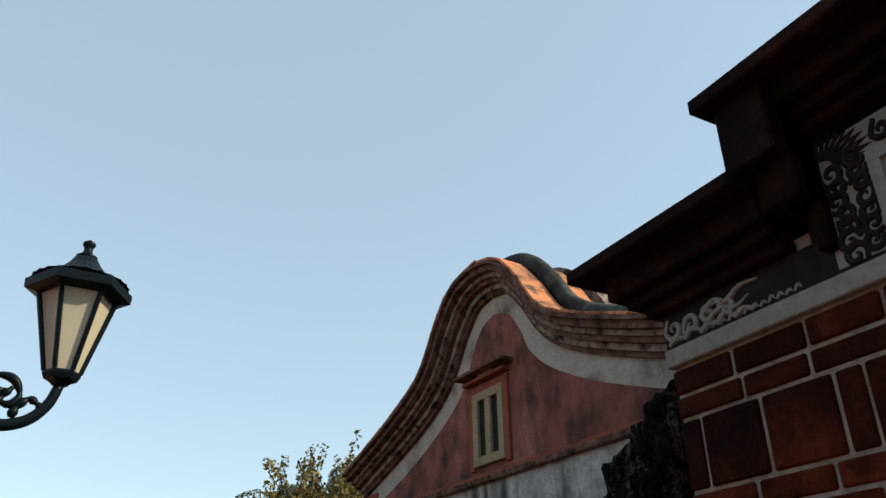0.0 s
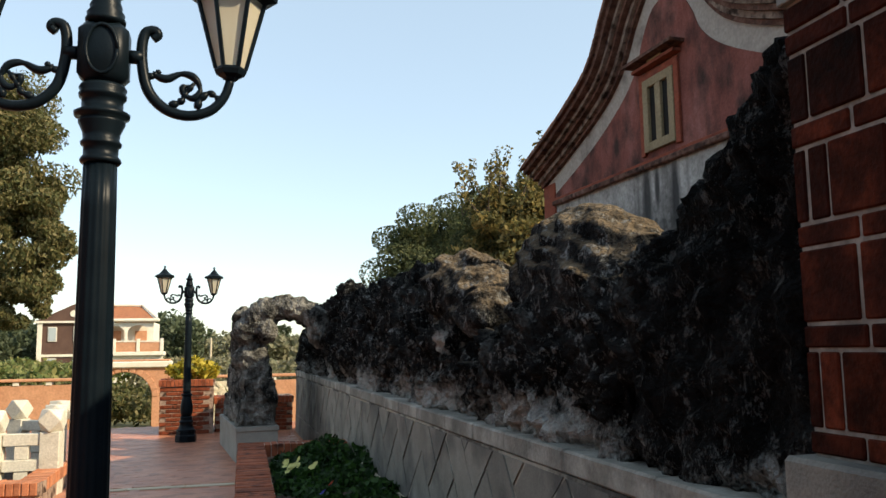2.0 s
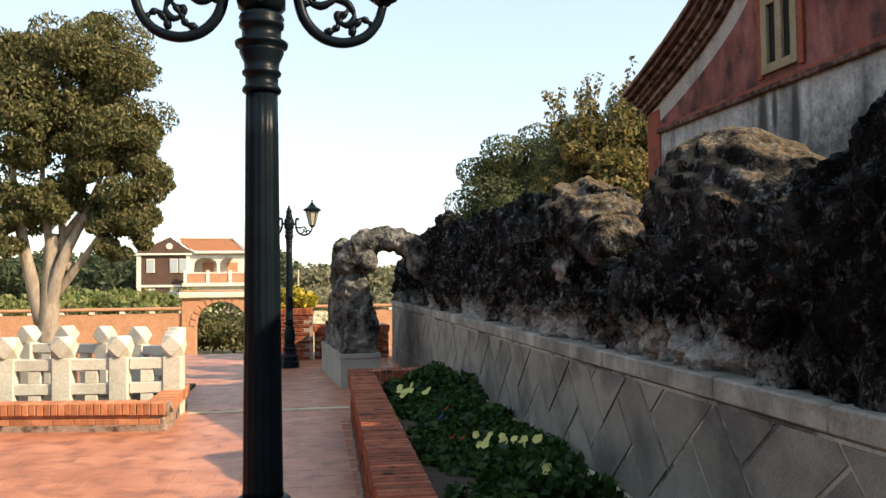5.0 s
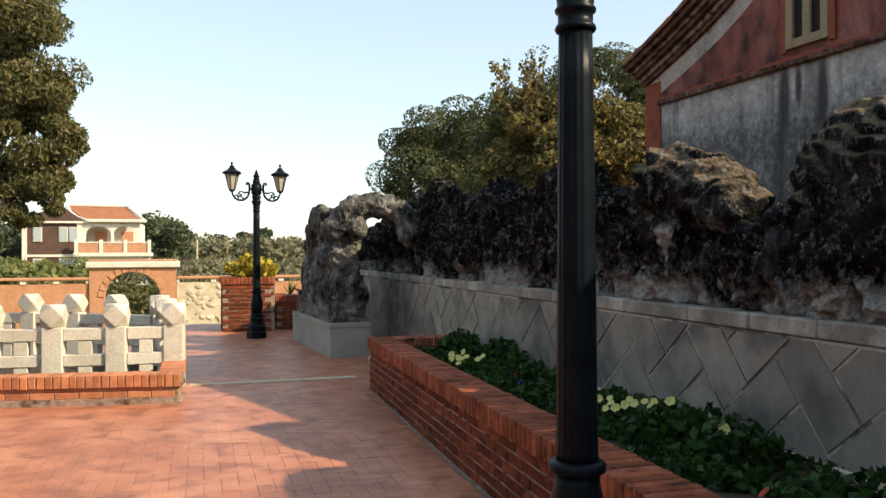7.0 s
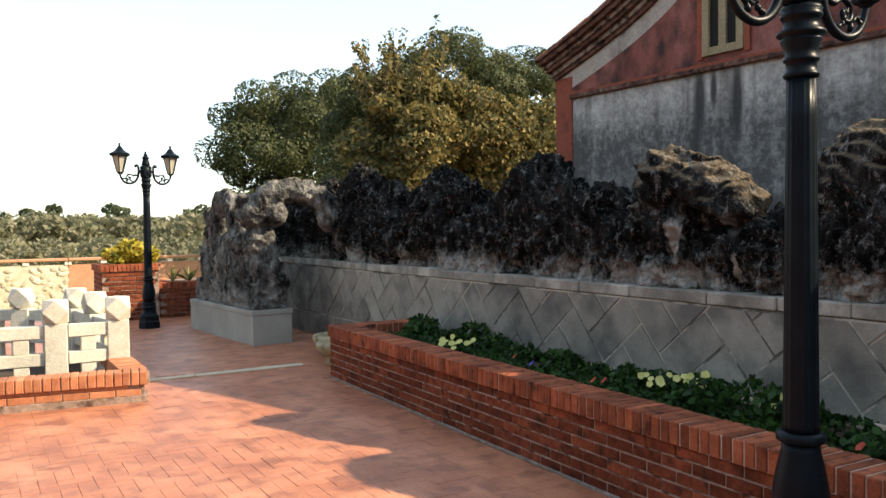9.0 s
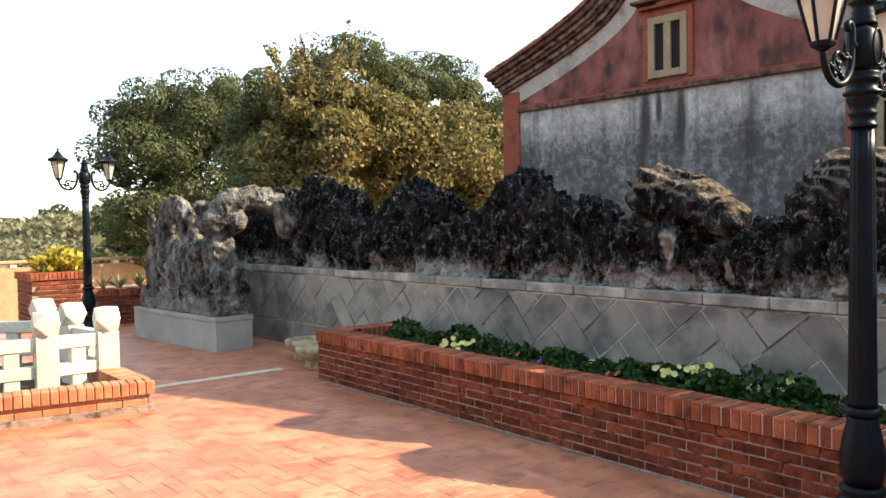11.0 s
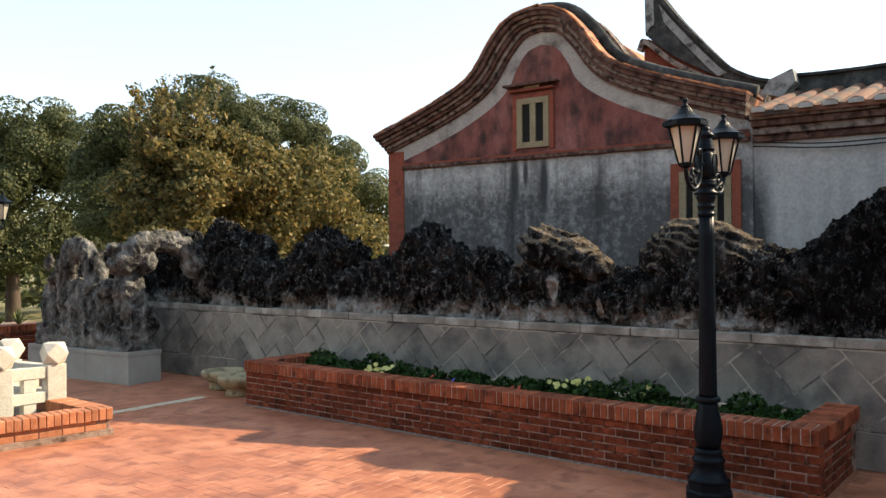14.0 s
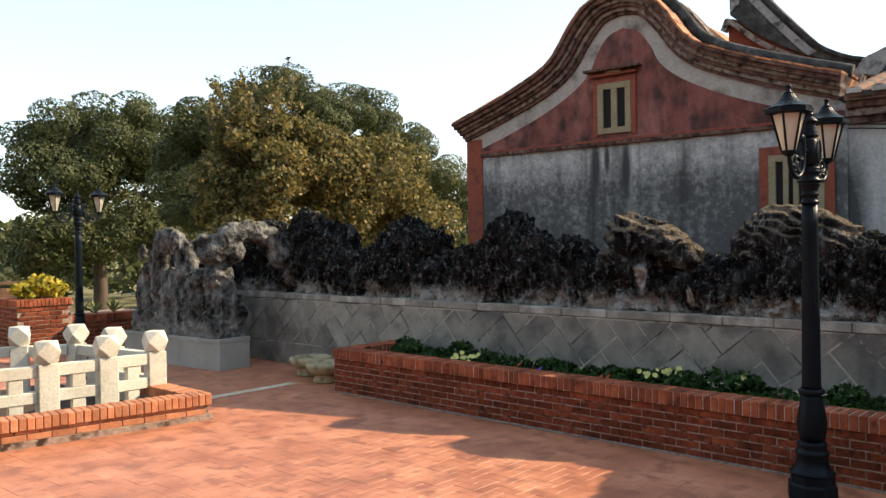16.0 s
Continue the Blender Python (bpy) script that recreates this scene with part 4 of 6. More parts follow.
# ---- street lamps ----
def street_lamp(at, label):
    lamp = thing("street_lamp", at, label, "street lamp", "double street lamps")
    def put(name, b, mtl=M_IRON, parent=None, lab="", smooth=True):
        return part(name, b, mtl, parent or lamp, lab, smooth, local=True)
    put("base", lathe([(0.165, 0), (0.165, 0.10), (0.150, 0.115), (0.150, 0.17)], 8), smooth=False)
    put("foot", lathe([(0.145, 0.172), (0.15, 0.185), (0.125, 0.20), (0.105, 0.25), (0.10, 0.30), (0.112, 0.31), (0.112, 0.325), (0.10, 0.335), (0.09, 0.36), (0.098, 0.37), (0.098, 0.385), (0.085, 0.40)], 24))
    put("vase", lathe([(0.08, 0.402), (0.095, 0.47), (0.098, 0.54), (0.085, 0.62), (0.068, 0.69), (0.066, 0.722)], 24))
    put("ring", lathe([(0.075, 0.724), (0.086, 0.732), (0.086, 0.752), (0.075, 0.762)], 24))
    put("shaft", lathe([(0.064, 0.764), (0.062, 0.79), (0.060, 1.0), (0.052, 1.9), (0.050, 2.04)], 64, flutes=16, depth=0.055))
    prof = [(0.058, 2.042), (0.062, 2.05), (0.058, 2.06), (0.052, 2.066), (0.052, 2.095), (0.06, 2.10), (0.062, 2.108), (0.054, 2.118), (0.056, 2.14), (0.070, 2.172), (0.07, 2.18),
            (0.062, 2.186), (0.082, 2.192), (0.084, 2.204), (0.062, 2.216), (0.062, 2.25), (0.070, 2.254), (0.072, 2.266), (0.066, 2.272), (0.072, 2.284), (0.066, 2.296)]
    put("collar", lathe(prof, 32))
    b = bmesh.new()
    box(b, -0.075, 0.075, -0.062, 0.062, 2.298, 2.50, bevel=0.028)
    put("hub", b)
    for s in (-1, 1):
        ring_pts = [(0.046 * math.cos(a), s * 0.064, 2.40 + 0.08 * math.sin(a)) for a in (2 * math.pi * k / 20 for k in range(21))]
        put("medallion", tube(bmesh.new(), ring_pts, 0.006, 6), lab="oval raised rim")
    put("spire", lathe([(0.060, 2.502), (0.062, 2.515), (0.055, 2.525), (0.058, 2.535), (0.048, 2.55), (0.050, 2.56), (0.044, 2.575), (0.044, 2.60), (0.058, 2.605), (0.058, 2.615), (0.034, 2.635), (0.026, 2.645), (0.034, 2.655), (0.026, 2.668), (0.014, 2.675), (0.014, 2.685), (0.019, 2.693), (0.016, 2.705), (0.004, 2.712)], 24))
    for s in (-1, 1):
        arm = put("arm", tube(bmesh.new(), smooth_line([(s * 0.145, 0, 2.465), (s * 0.160, 0, 2.48), (s * 0.148, 0, 2.495), (s * 0.122, 0, 2.485), (s * 0.112, 0, 2.44), (s * 0.115, 0, 2.37), (s * 0.135, 0, 2.29), (s * 0.185, 0, 2.235), (s * 0.255, 0, 2.215), (s * 0.325, 0, 2.235), (s * 0.370, 0, 2.285), (s * 0.39, 0, 2.345)], 5),
                                lambda u: 0.014 + 0.004 * math.sin(u * 3.1)))
        part("stub", tube(bmesh.new(), [(s * 0.07, 0, 2.40), (s * 0.118, 0, 2.40)], 0.022, 10), M_IRON, arm, smooth=True, local=True)
        for pts in ([(0.15, 0, 2.345), (0.19, 0, 2.335), (0.235, 0, 2.355), (0.275, 0, 2.345), (0.295, 0, 2.305), (0.275, 0, 2.275), (0.245, 0, 2.285), (0.24, 0, 2.31), (0.26, 0, 2.315)],
                    [(0.20, 0, 2.245), (0.235, 0, 2.262), (0.25, 0, 2.29), (0.275, 0, 2.325)],
                    [(0.285, 0, 2.24), (0.295, 0, 2.27), (0.32, 0, 2.295), (0.345, 0, 2.285), (0.36, 0, 2.265)],
                    [(0.122, 0, 2.33), (0.15, 0, 2.345), (0.17, 0, 2.36)]):
            part("scroll", tube(bmesh.new(), smooth_line([(s * x, yv, z) for x, yv, z in pts], 7), lambda u: 0.009 - 0.004 * u + 0.0055 * abs(math.sin(13 * u)), 6), M_IRON, arm, smooth=True, local=True)
        cx = s * 0.39
        lantern = put("lantern", lathe([(0.022, 2.345), (0.026, 2.352), (0.045, 2.36), (0.052, 2.375), (0.052, 2.383)], 6, pose(cx, 0, 0)), lab="six-sided lantern with frosted panes", smooth=False)
        def sub(name, bq, mtl=M_IRON, lab="", smooth=False):
            return part(name, bq, mtl, lantern, lab, smooth, local=True)
        r0, r1, z0, z1 = 0.048, 0.108, 2.384, 2.62
        for k in range(6):
            a0, a1 = math.pi * k / 3, math.pi * (k + 1) / 3
            p0, p1 = Vector((cx + r0 * math.cos(a0), r0 * math.sin(a0), z0)), Vector((cx + r1 * math.cos(a0), r1 * math.sin(a0), z1))
            sub("bar", tube(bmesh.new(), [p0, p1], 0.0075, 6))
            bq = bmesh.new()
            f = 0.93
            bq.faces.new([bq.verts.new((cx + f * r * math.cos(a), f * r * math.sin(a), z)) for r, a, z in ((r0, a0, z0), (r0, a1, z0), (r1, a1, z1), (r1, a0, z1))])
            pane = sub("pane", bq, M_FROST)
        sub("rim", lathe([(0.112, 2.618), (0.150, 2.628), (0.152, 2.655), (0.140, 2.662)], 6, pose(cx, 0, 0)))
        bq = bmesh.new()
        prof2 = [(0.142, 2.663), (0.105, 2.678), (0.072, 2.70), (0.048, 2.728), (0.034, 2.752)]
        rings = []
        for r, z in prof2:
            rings.append([bq.verts.new((cx + r * (1.0 - 0.035 * (k % 2)) * math.cos(2 * math.pi * k / 48), r * (1.0 - 0.035 * (k % 2)) * math.sin(2 * math.pi * k / 48), z)) for k in range(48)])
        for ra, rb in zip(rings, rings[1:]):
            for k in range(48):
                bq.faces.new((ra[k], ra[(k + 1) % 48], rb[(k + 1) % 48], rb[k]))
        bq.faces.new(rings[0][::-1]), bq.faces.new(rings[-1])
        sub("hood", bq, lab="ribbed iron hood")
        sub("finial", lathe([(0.030, 2.753), (0.032, 2.76), (0.018, 2.768), (0.013, 2.782), (0.013, 2.792), (0.019, 2.80), (0.019, 2.808), (0.006, 2.818)], 16, pose(cx, 0, 0)), smooth=True)
    return lamp


lamp_a = street_lamp((-0.55, -5.715, 0), "dark iron twin-arm street lamp beside the planter")
lamp_a.matrix_basis = lamp_a.matrix_basis @ Matrix.Diagonal((1, 1, 0.993, 1))
lamp_b = copy_thing(lamp_a, pose(-0.745, 5.31, 0, 0, 0, 12))
lamp_b["label"] = "dark iron twin-arm street lamp before the brick boxes"

# ---- white stone fence on a brick kerb ----
kerb = thing("brick_kerb", (-2.6, 0.0, 0), "low orange brick kerb round the stone fence", "kerb")
u_dir = Vector((-0.985, 0.17, 0)).normalized()
KERB = shared_mesh("kerb_brick", one_box(-0.0315, 0.0315, -0.115, 0.115, -0.058, 0.058, bevel=0.006), M_KERB)
FOOT = shared_mesh("foot_brick", one_box(-0.1, 0.1, -0.05, 0.05, -0.03, 0.03, bevel=0.004), M_KERB)
c0 = Vector((-1.79, -0.17, 0))
ang = math.degrees(math.atan2(u_dir.y, u_dir.x))
rot = Matrix.Rotation(radians(ang), 4, "Z")
part("kerb_mortar", one_box(0.03, 6.0, -0.21, -0.03, 0, 0.15, Matrix.Translation(c0) @ rot), M_MORTAR, kerb)
part("kerb_footing", one_box(-0.0, 6.0, -0.26, 0.012, 0, 0.055, Matrix.Translation(c0) @ rot), M_MORTAR, kerb)
part("kerb_mortar", one_box(-1.96, -1.79, -0.02, 1.25, 0, 0.15), M_MORTAR, kerb)
part("cap_bed", one_box(0.0, 6.0, -0.22, -0.01, 0.15, 0.262, Matrix.Translation(c0) @ rot), M_MORTAR, kerb)
part("cap_bed", one_box(-1.985, -1.765, -0.12, 1.24, 0.15, 0.262), M_MORTAR, kerb)
rg = random.Random(3)
for k in range(86):
    p = c0 + u_dir * (0.035 + 0.0695 * k) + Vector((u_dir.y, -u_dir.x, 0)) * -0.0
    piece("kerb_brick", KERB, kerb, Matrix.Translation((0, 0, 0.21)) @ Matrix.Translation(p) @ rot @ pose(0, -0.11, rg.uniform(-0.003, 0.003), 0, 0, rg.uniform(-1.5, 1.5)))
for k in range(18):
    piece("kerb_brick", KERB, kerb, pose(-1.875, 0.10 + 0.0695 * k * 0.95, 0.21 + rg.uniform(-0.003, 0.003), 0, 0, 90 + rg.uniform(-1.5, 1.5)))
for c in range(2):
    for k in range(28):
        p = c0 + u_dir * (0.16 + 0.21 * k + 0.1 * c)
        piece("foot_brick", FOOT, kerb, Matrix.Translation((0, 0, 0.085 + 0.066 * c - 0.0)) @ Matrix.Translation(p) @ rot @ pose(0, -0.072, 0))
tagged(mesh_object("enclosure_soil", one_box(-5.6, -1.97, 0.35, 3.3, -0.01, 0.03), M_SOIL), "bare soil inside the fenced enclosure", "soil", kind="structure")

def fence_post(at, turn):
    t = thing("fence_post", at, "white stone fence post with a cut finial", "fence post", "white stone fence posts", turn=turn)
    part("shaft", one_box(-0.098, 0.098, -0.085, 0.085, 0, 0.635, bevel=0.008), M_WHITE, t, local=True)
    b = bmesh.new()
    q = 0.112
    vs = [b.verts.new((x * q, y * q, 0.748 + z * q)) for x, y, z in ((0, 1, 1), (0, 1, -1), (0, -1, 1), (0, -1, -1), (1, 0, 1), (1, 0, -1), (-1, 0, 1), (-1, 0, -1), (1, 1, 0), (1, -1, 0), (-1, 1, 0), (-1, -1, 0))]
    bmesh.ops.convex_hull(b, input=vs)
    bmesh.ops.dissolve_limit(b, angle_limit=0.02, verts=b.verts, edges=b.edges)
    bmesh.ops.bevel(b, geom=list(b.edges), offset=0.006, segments=1, affect="EDGES")
    part("finial", b, M_WHITE, t, local=True)
    return t


def fence_rail(a, b):
    a, b = Vector(a), Vector(b)
    d = b - a
    ln = d.length
    turn = math.degrees(math.atan2(d.y, d.x))
    t = thing("fence_rail", ((a.x + b.x) / 2, (a.y + b.y) / 2, 0.0), "white stone fence panel with two rails and a stub", "fence panel", "white stone fence panels", turn=turn)
    h = ln / 2 - 0.1
    part("top_rail", one_box(-h, h, -0.055, 0.055, 0.50, 0.62, bevel=0.006), M_WHITE, t, local=True)
    part("bottom_rail", one_box(-h, h, -0.055, 0.055, 0.245, 0.36, bevel=0.006), M_WHITE, t, local=True)
    part("stub", one_box(-0.065, 0.065, -0.045, 0.045, 0.362, 0.498, bevel=0.004), M_WHITE, t, local=True)
    part("foot_block", one_box(-0.065, 0.065, -0.045, 0.045, 0.02, 0.243, bevel=0.004), M_WHITE, t, local=True)


front = [(-1.87, 0.84), (-2.42, 0.84), (-3.01, 0.90), (-3.60, 0.98), (-4.2, 1.08), (-4.8, 1.18), (-5.4, 1.28)]
side = [(-1.87, 0.84), (-1.98, 1.60), (-2.08, 2.36)]
back = [(-2.08, 2.36), (-2.60, 2.72), (-3.10, 3.02), (-3.65, 3.3), (-4.2, 3.5), (-4.8, 3.7)]
tops = []
for row in (front, side, back):
    for i, p in enumerate(row):
        if p not in tops:
            tops.append(p)
            fence_post((p[0], p[1], 0.0), math.degrees(math.atan2(row[-1][1] - row[0][1], row[-1][0] - row[0][0])))
    for a, b in zip(row, row[1:]):
        fence_rail((*a, 0), (*b, 0))

# ---- brick boxes with plants by the far lamp ----
def brick_box(x0, x1, y0, y1, h, label):
    t = thing("brick_plant_box", ((x0 + x1) / 2, (y0 + y1) / 2, 0), label, "planter", "brick plant boxes")
    part("core", one_box(x0 + 0.012, x1 - 0.012, y0 + 0.012, y1, 0, h - 0.115), M_MORTAR, t)
    part("cap_bed", one_box(x0 - 0.01, x1 + 0.01, y0 - 0.01, y1, h - 0.115, h - 0.006), M_MORTAR, t)
    n = int((h - 0.125) / course)
    step = (h - 0.125) / n
    w = x1 - x0
    rgq = random.Random(int(h * 100))
    for c in range(n):
        k, off = 0, 0.105 * (c % 2)
        while 0.11 + k * 0.2085 + off < w - 0.08:
            piece("brick", STR, t, pose(x0 + 0.11 + k * 0.2085 + off, y0 + 0.05 + rgq.uniform(-0.004, 0.003), 0.033 + c * step))
            k += 1
        for kk_ in range(int((y1 - y0) / 0.2085)):
            piece("brick", STR, t, pose(x0 + 0.05, y0 + 0.2 + kk_ * 0.2085 - off * 0.5, 0.033 + c * step, 0, 0, 90))
    for k in range(int((w + 0.04) / 0.065)):
        piece("cap_brick", CAP, t, pose(x0 + 0.015 + k * 0.065, y0 + 0.10, h - 0.056, 0, 0, rgq.uniform(-1, 1)))
    for k in range(int((y1 - y0) / 0.065) - 3):
        piece("cap_brick", CAP, t, pose(x0 + 0.10, y0 + 0.26 + k * 0.065, h - 0.056, 0, 0, 90))
    return t


brick_box(-1.25, -0.34, 6.5, 7.5, 0.93, "red brick plant box behind the far street lamp")
brick_box(-0.325, 1.04, 6.62, 7.5, 0.60, "lower red brick plant box next to the wall")
bush = thing("yellow_bush", (-0.75, 6.95, 0.92), "yellow-leaved croton bush in the brick box", "bush")
leaves("foliage", [(-0.95, 6.9, 1.08), (-0.70, 6.9, 1.16), (-0.45, 6.95, 1.08), (-0.75, 7.1, 1.0)], [(0.22, 0.2, 0.16), (0.24, 0.22, 0.18), (0.2, 0.2, 0.16), (0.35, 0.25, 0.12)], [170, 220, 150, 160], 0.07, L_YELLOW, 3, bush)
agave = thing("spiky_plant", (0.05, 6.95, 0.59), "yellow-green spiky plant in the low brick box", "plant")
bm = bmesh.new()
rg = random.Random(12)
for k in range(46):
    a, el, ln = rg.uniform(0, 6.28), rg.uniform(0.5, 1.4), rg.uniform(0.22, 0.38)
    cx, cy = rg.choice(((-0.05, 6.9), (0.25, 6.95), (0.6, 6.95)))
    base = Vector((cx, cy, 0.58))
    d = Vector((math.cos(a) * math.cos(el), math.sin(a) * math.cos(el), math.sin(el)))
    sd = d.cross(Vector((0, 0, 1))).normalized() * 0.022
    mid = base + d * ln * 0.55
    tip = base + d * ln + Vector((0, 0, -0.04))
    v = [bm.verts.new(p) for p in (base - sd * 0.6, base + sd * 0.6, mid + sd, tip, mid - sd)]
    bm.faces.new(v)
part("blade_tuft", bm, L_PALM, agave)

# ---- gabled house ----
HA = radians(2.5)
HK = 1.04
HM = Matrix(((HK * math.sin(HA), math.cos(HA), 0, 3.73), (-HK * math.cos(HA), math.sin(HA), 0, 0.76), (0, 0, 1, 0.03), (0, 0, 0, 1)))
house = thing("gabled_house", (5.5, -1.8, GROUND), "old house with a curved red gable and lime walls", "house")
CS = 2.5


def hbox(s0, s1, d0, d1, z0, z1, bevel=0.0):
    return one_box(s0, s1, d0, d1, z0, z1, HM, bevel)


def mirrored(half):
    pts = smooth_line([(d, z, 0) for d, z in half], 6)
    return [Vector((CS - p.x, p.y)) for p in reversed(pts)] + [Vector((CS + p.x, p.y)) for p in pts[1:]]


EDGE_W = mirrored([(0, 4.92), (0.25, 4.86), (0.48, 4.62), (0.68, 4.33), (0.9, 4.11), (1.25, 3.91), (1.9, 3.65), (2.7, 3.38)])
EDGE_R = mirrored([(0, 4.74), (0.22, 4.66), (0.40, 4.42), (0.52, 4.18), (0.8, 3.93), (1.3, 3.66), (1.85, 3.44), (2.4, 3.25)])


def offset(curve, k):
    out = []
    for i, p in enumerate(curve):
        d = (curve[min(i + 1, len(curve) - 1)] - curve[max(i - 1, 0)]).normalized()
        out.append(p + Vector((-d.y, d.x)) * k)
    return out


def sweep(curve, k0, k1, d0, d1):
    """A strip of moulding along the gable's edge, from offset k0 to k1 and depth d0 to d1."""
    bm = bmesh.new()
    lo, hi = offset(curve, k0), offset(curve, k1)
    rows = [[bm.verts.new((p.x, d, p.y)) for p, d in ((a, d0), (b, d0), (b, d1), (a, d1))] for a, b in zip(lo, hi)]
    for r, q in zip(rows, rows[1:]):
        for k in range(4):
            bm.faces.new((r[k], r[(k + 1) % 4], q[(k + 1) % 4], q[k]))
    bm.faces.new(rows[0]), bm.faces.new(rows[-1][::-1])
    bm.transform(HM)
    return fix(bm)


wall_poly = [(CS - 2.68, GROUND), (CS + 2.78, GROUND), (CS + 2.78, 3.30)] + [(p.x, p.y) for p in reversed(EDGE_W)] + [(CS - 2.68, 3.30)]
bm = prism(bmesh.new(), wall_poly, 0.0, 0.3, lambda u, v, w: (u, w, v))
bm.transform(HM)
gable = part("gable_wall", fix(bm), M_LIME, house, "lime wall stained black by mould")
band = prism(bmesh.new(), [(p.x, p.y) for p in EDGE_W] + [(p.x, p.y) for p in reversed(EDGE_R)], -0.004, 0.0, lambda u, v, w: (u, w, v))
band.transform(HM)
part("lime_band", fix(band), M_LIMEBAND, house, "pale curved band under the verge")
red = prism(bmesh.new(), [(CS - 2.40, 3.16), (CS + 2.75, 3.16), (CS + 2.75, 3.26)] + [(p.x, p.y) for p in reversed(EDGE_R)] , -0.010, 0.0, lambda u, v, w: (u, w, v))
red.transform(HM)
part("red_panel", fix(red), M_RED, house, "faded red plaster in the gable")
part("string_course", hbox(CS - 2.42, CS + 2.76, -0.055, -0.001, 3.105, 3.165, 0.012), M_MOULD, house, "thin brown string course")
part("string_course", hbox(CS - 2.42, CS + 2.76, -0.03, -0.001, 3.165, 3.20, 0.006), M_TERRA, house)
part("corner_pilaster", hbox(CS - 2.70, CS - 2.40, -0.02, 0.32, GROUND, 3.40, 0.006), M_TERRA, house, "red brick corner")
for k0, k1, d0, m_ in ((0.0, 0.045, -0.05, M_MOULD), (0.045, 0.10, -0.09, M_MOULD_P), (0.10, 0.145, -0.15, M_MOULD), (0.145, 0.19, -0.19, M_MOULD_P), (0.19, 0.25, -0.26, M_MOULD), (0.25, 0.285, -0.30, M_MOULD)):
    part("verge_moulding", sweep(EDGE_W, k0, k1 - 0.002, d0, 0.2), m_, house)
# verge tiles, laid one by one
TC = offset(EDGE_W, 0.30)
lens = [0.0]
for a, b in zip(TC, TC[1:]):
    lens.append(lens[-1] + (b - a).length)


def along(curve, ln, s):
    for i in range(len(ln) - 1):
        if ln[i + 1] >= s:
            t = (s - ln[i]) / max(1e-6, ln[i + 1] - ln[i])
            p = curve[i].lerp(curve[i + 1], t)
            d = (curve[i + 1] - curve[i]).normalized()
            return p, math.atan2(d.y, d.x)
    return curve[-1], 0.0


VT = shared_mesh("verge_tile", one_box(-0.098, 0.098, -0.14, 0.14, -0.014, 0.014, bevel=0.004), M_TILE)
rg = random.Random(21)
for row_d, up in ((-0.15, 0.0), (0.37, 0.03)):
    k = 0
    while 0.1 + k * 0.2 < lens[-1]:
        p, a = along(TC, lens, 0.1 + k * 0.2)
        piece("verge_tile", VT, house, HM @ Matrix.Translation((p.x, row_d, p.y + up)) @ Matrix.Rotation(-a, 4, "Y") @ pose(0, 0, rg.uniform(-0.002, 0.004), rg.uniform(-2, 2), 0, 0))
        k += 1
RC = offset(EDGE_W, 0.36)
ridge = tube(bmesh.new(), [(p.x, 0.10, p.y) for p in RC], 0.085, 10)
ridge.transform(HM)
part("verge_ridge", ridge, M_BLACK, house, "black mould-covered rounded verge ridge", smooth=True)
part("roof", sweep(EDGE_W, 0.18, 0.285, 0.2, 6.5), M_TILE, house, "orange tiled roof")
part("roof_edge", sweep(EDGE_W, 0.29, 0.40, 0.56, 0.80), M_MOULD_P, house, "pale weathered roof course")
# rear body under the roof
part("side_wall", hbox(CS - 2.66, CS - 2.36, 0.302, 6.2, GROUND, 3.38), M_LIME_CLEAN, house)
part("side_wall", hbox(CS + 2.45, CS + 2.75, 0.302, 6.2, GROUND, 3.38), M_LIME_CLEAN, house)
rear = prism(bmesh.new(), wall_poly, 6.0, 6.2, lambda u, v, w: (u, w, v))
rear.transform(HM)
part("rear_wall", fix(rear), M_LIME_CLEAN, house)


def stone_window(s0, s1, z0, z1, bars, surround, hood):
    w = part("window", hbox(s0, s1, -0.012, -0.002, z0, z1), M_DARK, house, "cream stone slit window")
    fw = 0.085
    for a, b, c, d in ((s0, s0 + fw, z0, z1), (s1 - fw, s1, z0, z1), (s0 + fw, s1 - fw, z0, z0 + fw), (s0 + fw, s1 - fw, z1 - fw, z1)):
        part("frame", hbox(a, b, -0.05, -0.013, c, d, 0.004), M_FRAME, w)
    gap = (s1 - s0 - 2 * fw) / (bars + 1)
    for k in range(bars):
        c = s0 + fw + gap * (k + 1)
        part("bar", hbox(c - gap * 0.27, c + gap * 0.27, -0.048, -0.013, z0 + fw, z1 - fw, 0.004), M_FRAME, w)
    for a, b, c, d in ((s0 - surround, s0 - 0.002, z0 - 0.03, z1 + surround), (s1 + 0.002, s1 + surround, z0 - 0.03, z1 + surround), (s0 - 0.002, s1 + 0.002, z1 + 0.002, z1 + surround)):
        part("surround", hbox(a, b, -0.04, -0.011, c, d, 0.004), M_TERRA, w)
    if hood:
        part("hood", hbox(s0 - 0.10, s1 + 0.10, -0.10, -0.011, z1 + surround + 0.03, z1 + surround + 0.06), M_TERRA, w)
        part("hood", hbox(s0 - 0.16, s1 + 0.16, -0.17, -0.011, z1 + surround + 0.10, z1 + surround + 0.13), M_MOULD, w)
        part("hood_scroll", hbox((s0 + s1) / 2 - 0.12, (s0 + s1) / 2 + 0.12, -0.07, -0.011, z1 + surround + 0.06, z1 + surround + 0.10), M_FRAME, w)


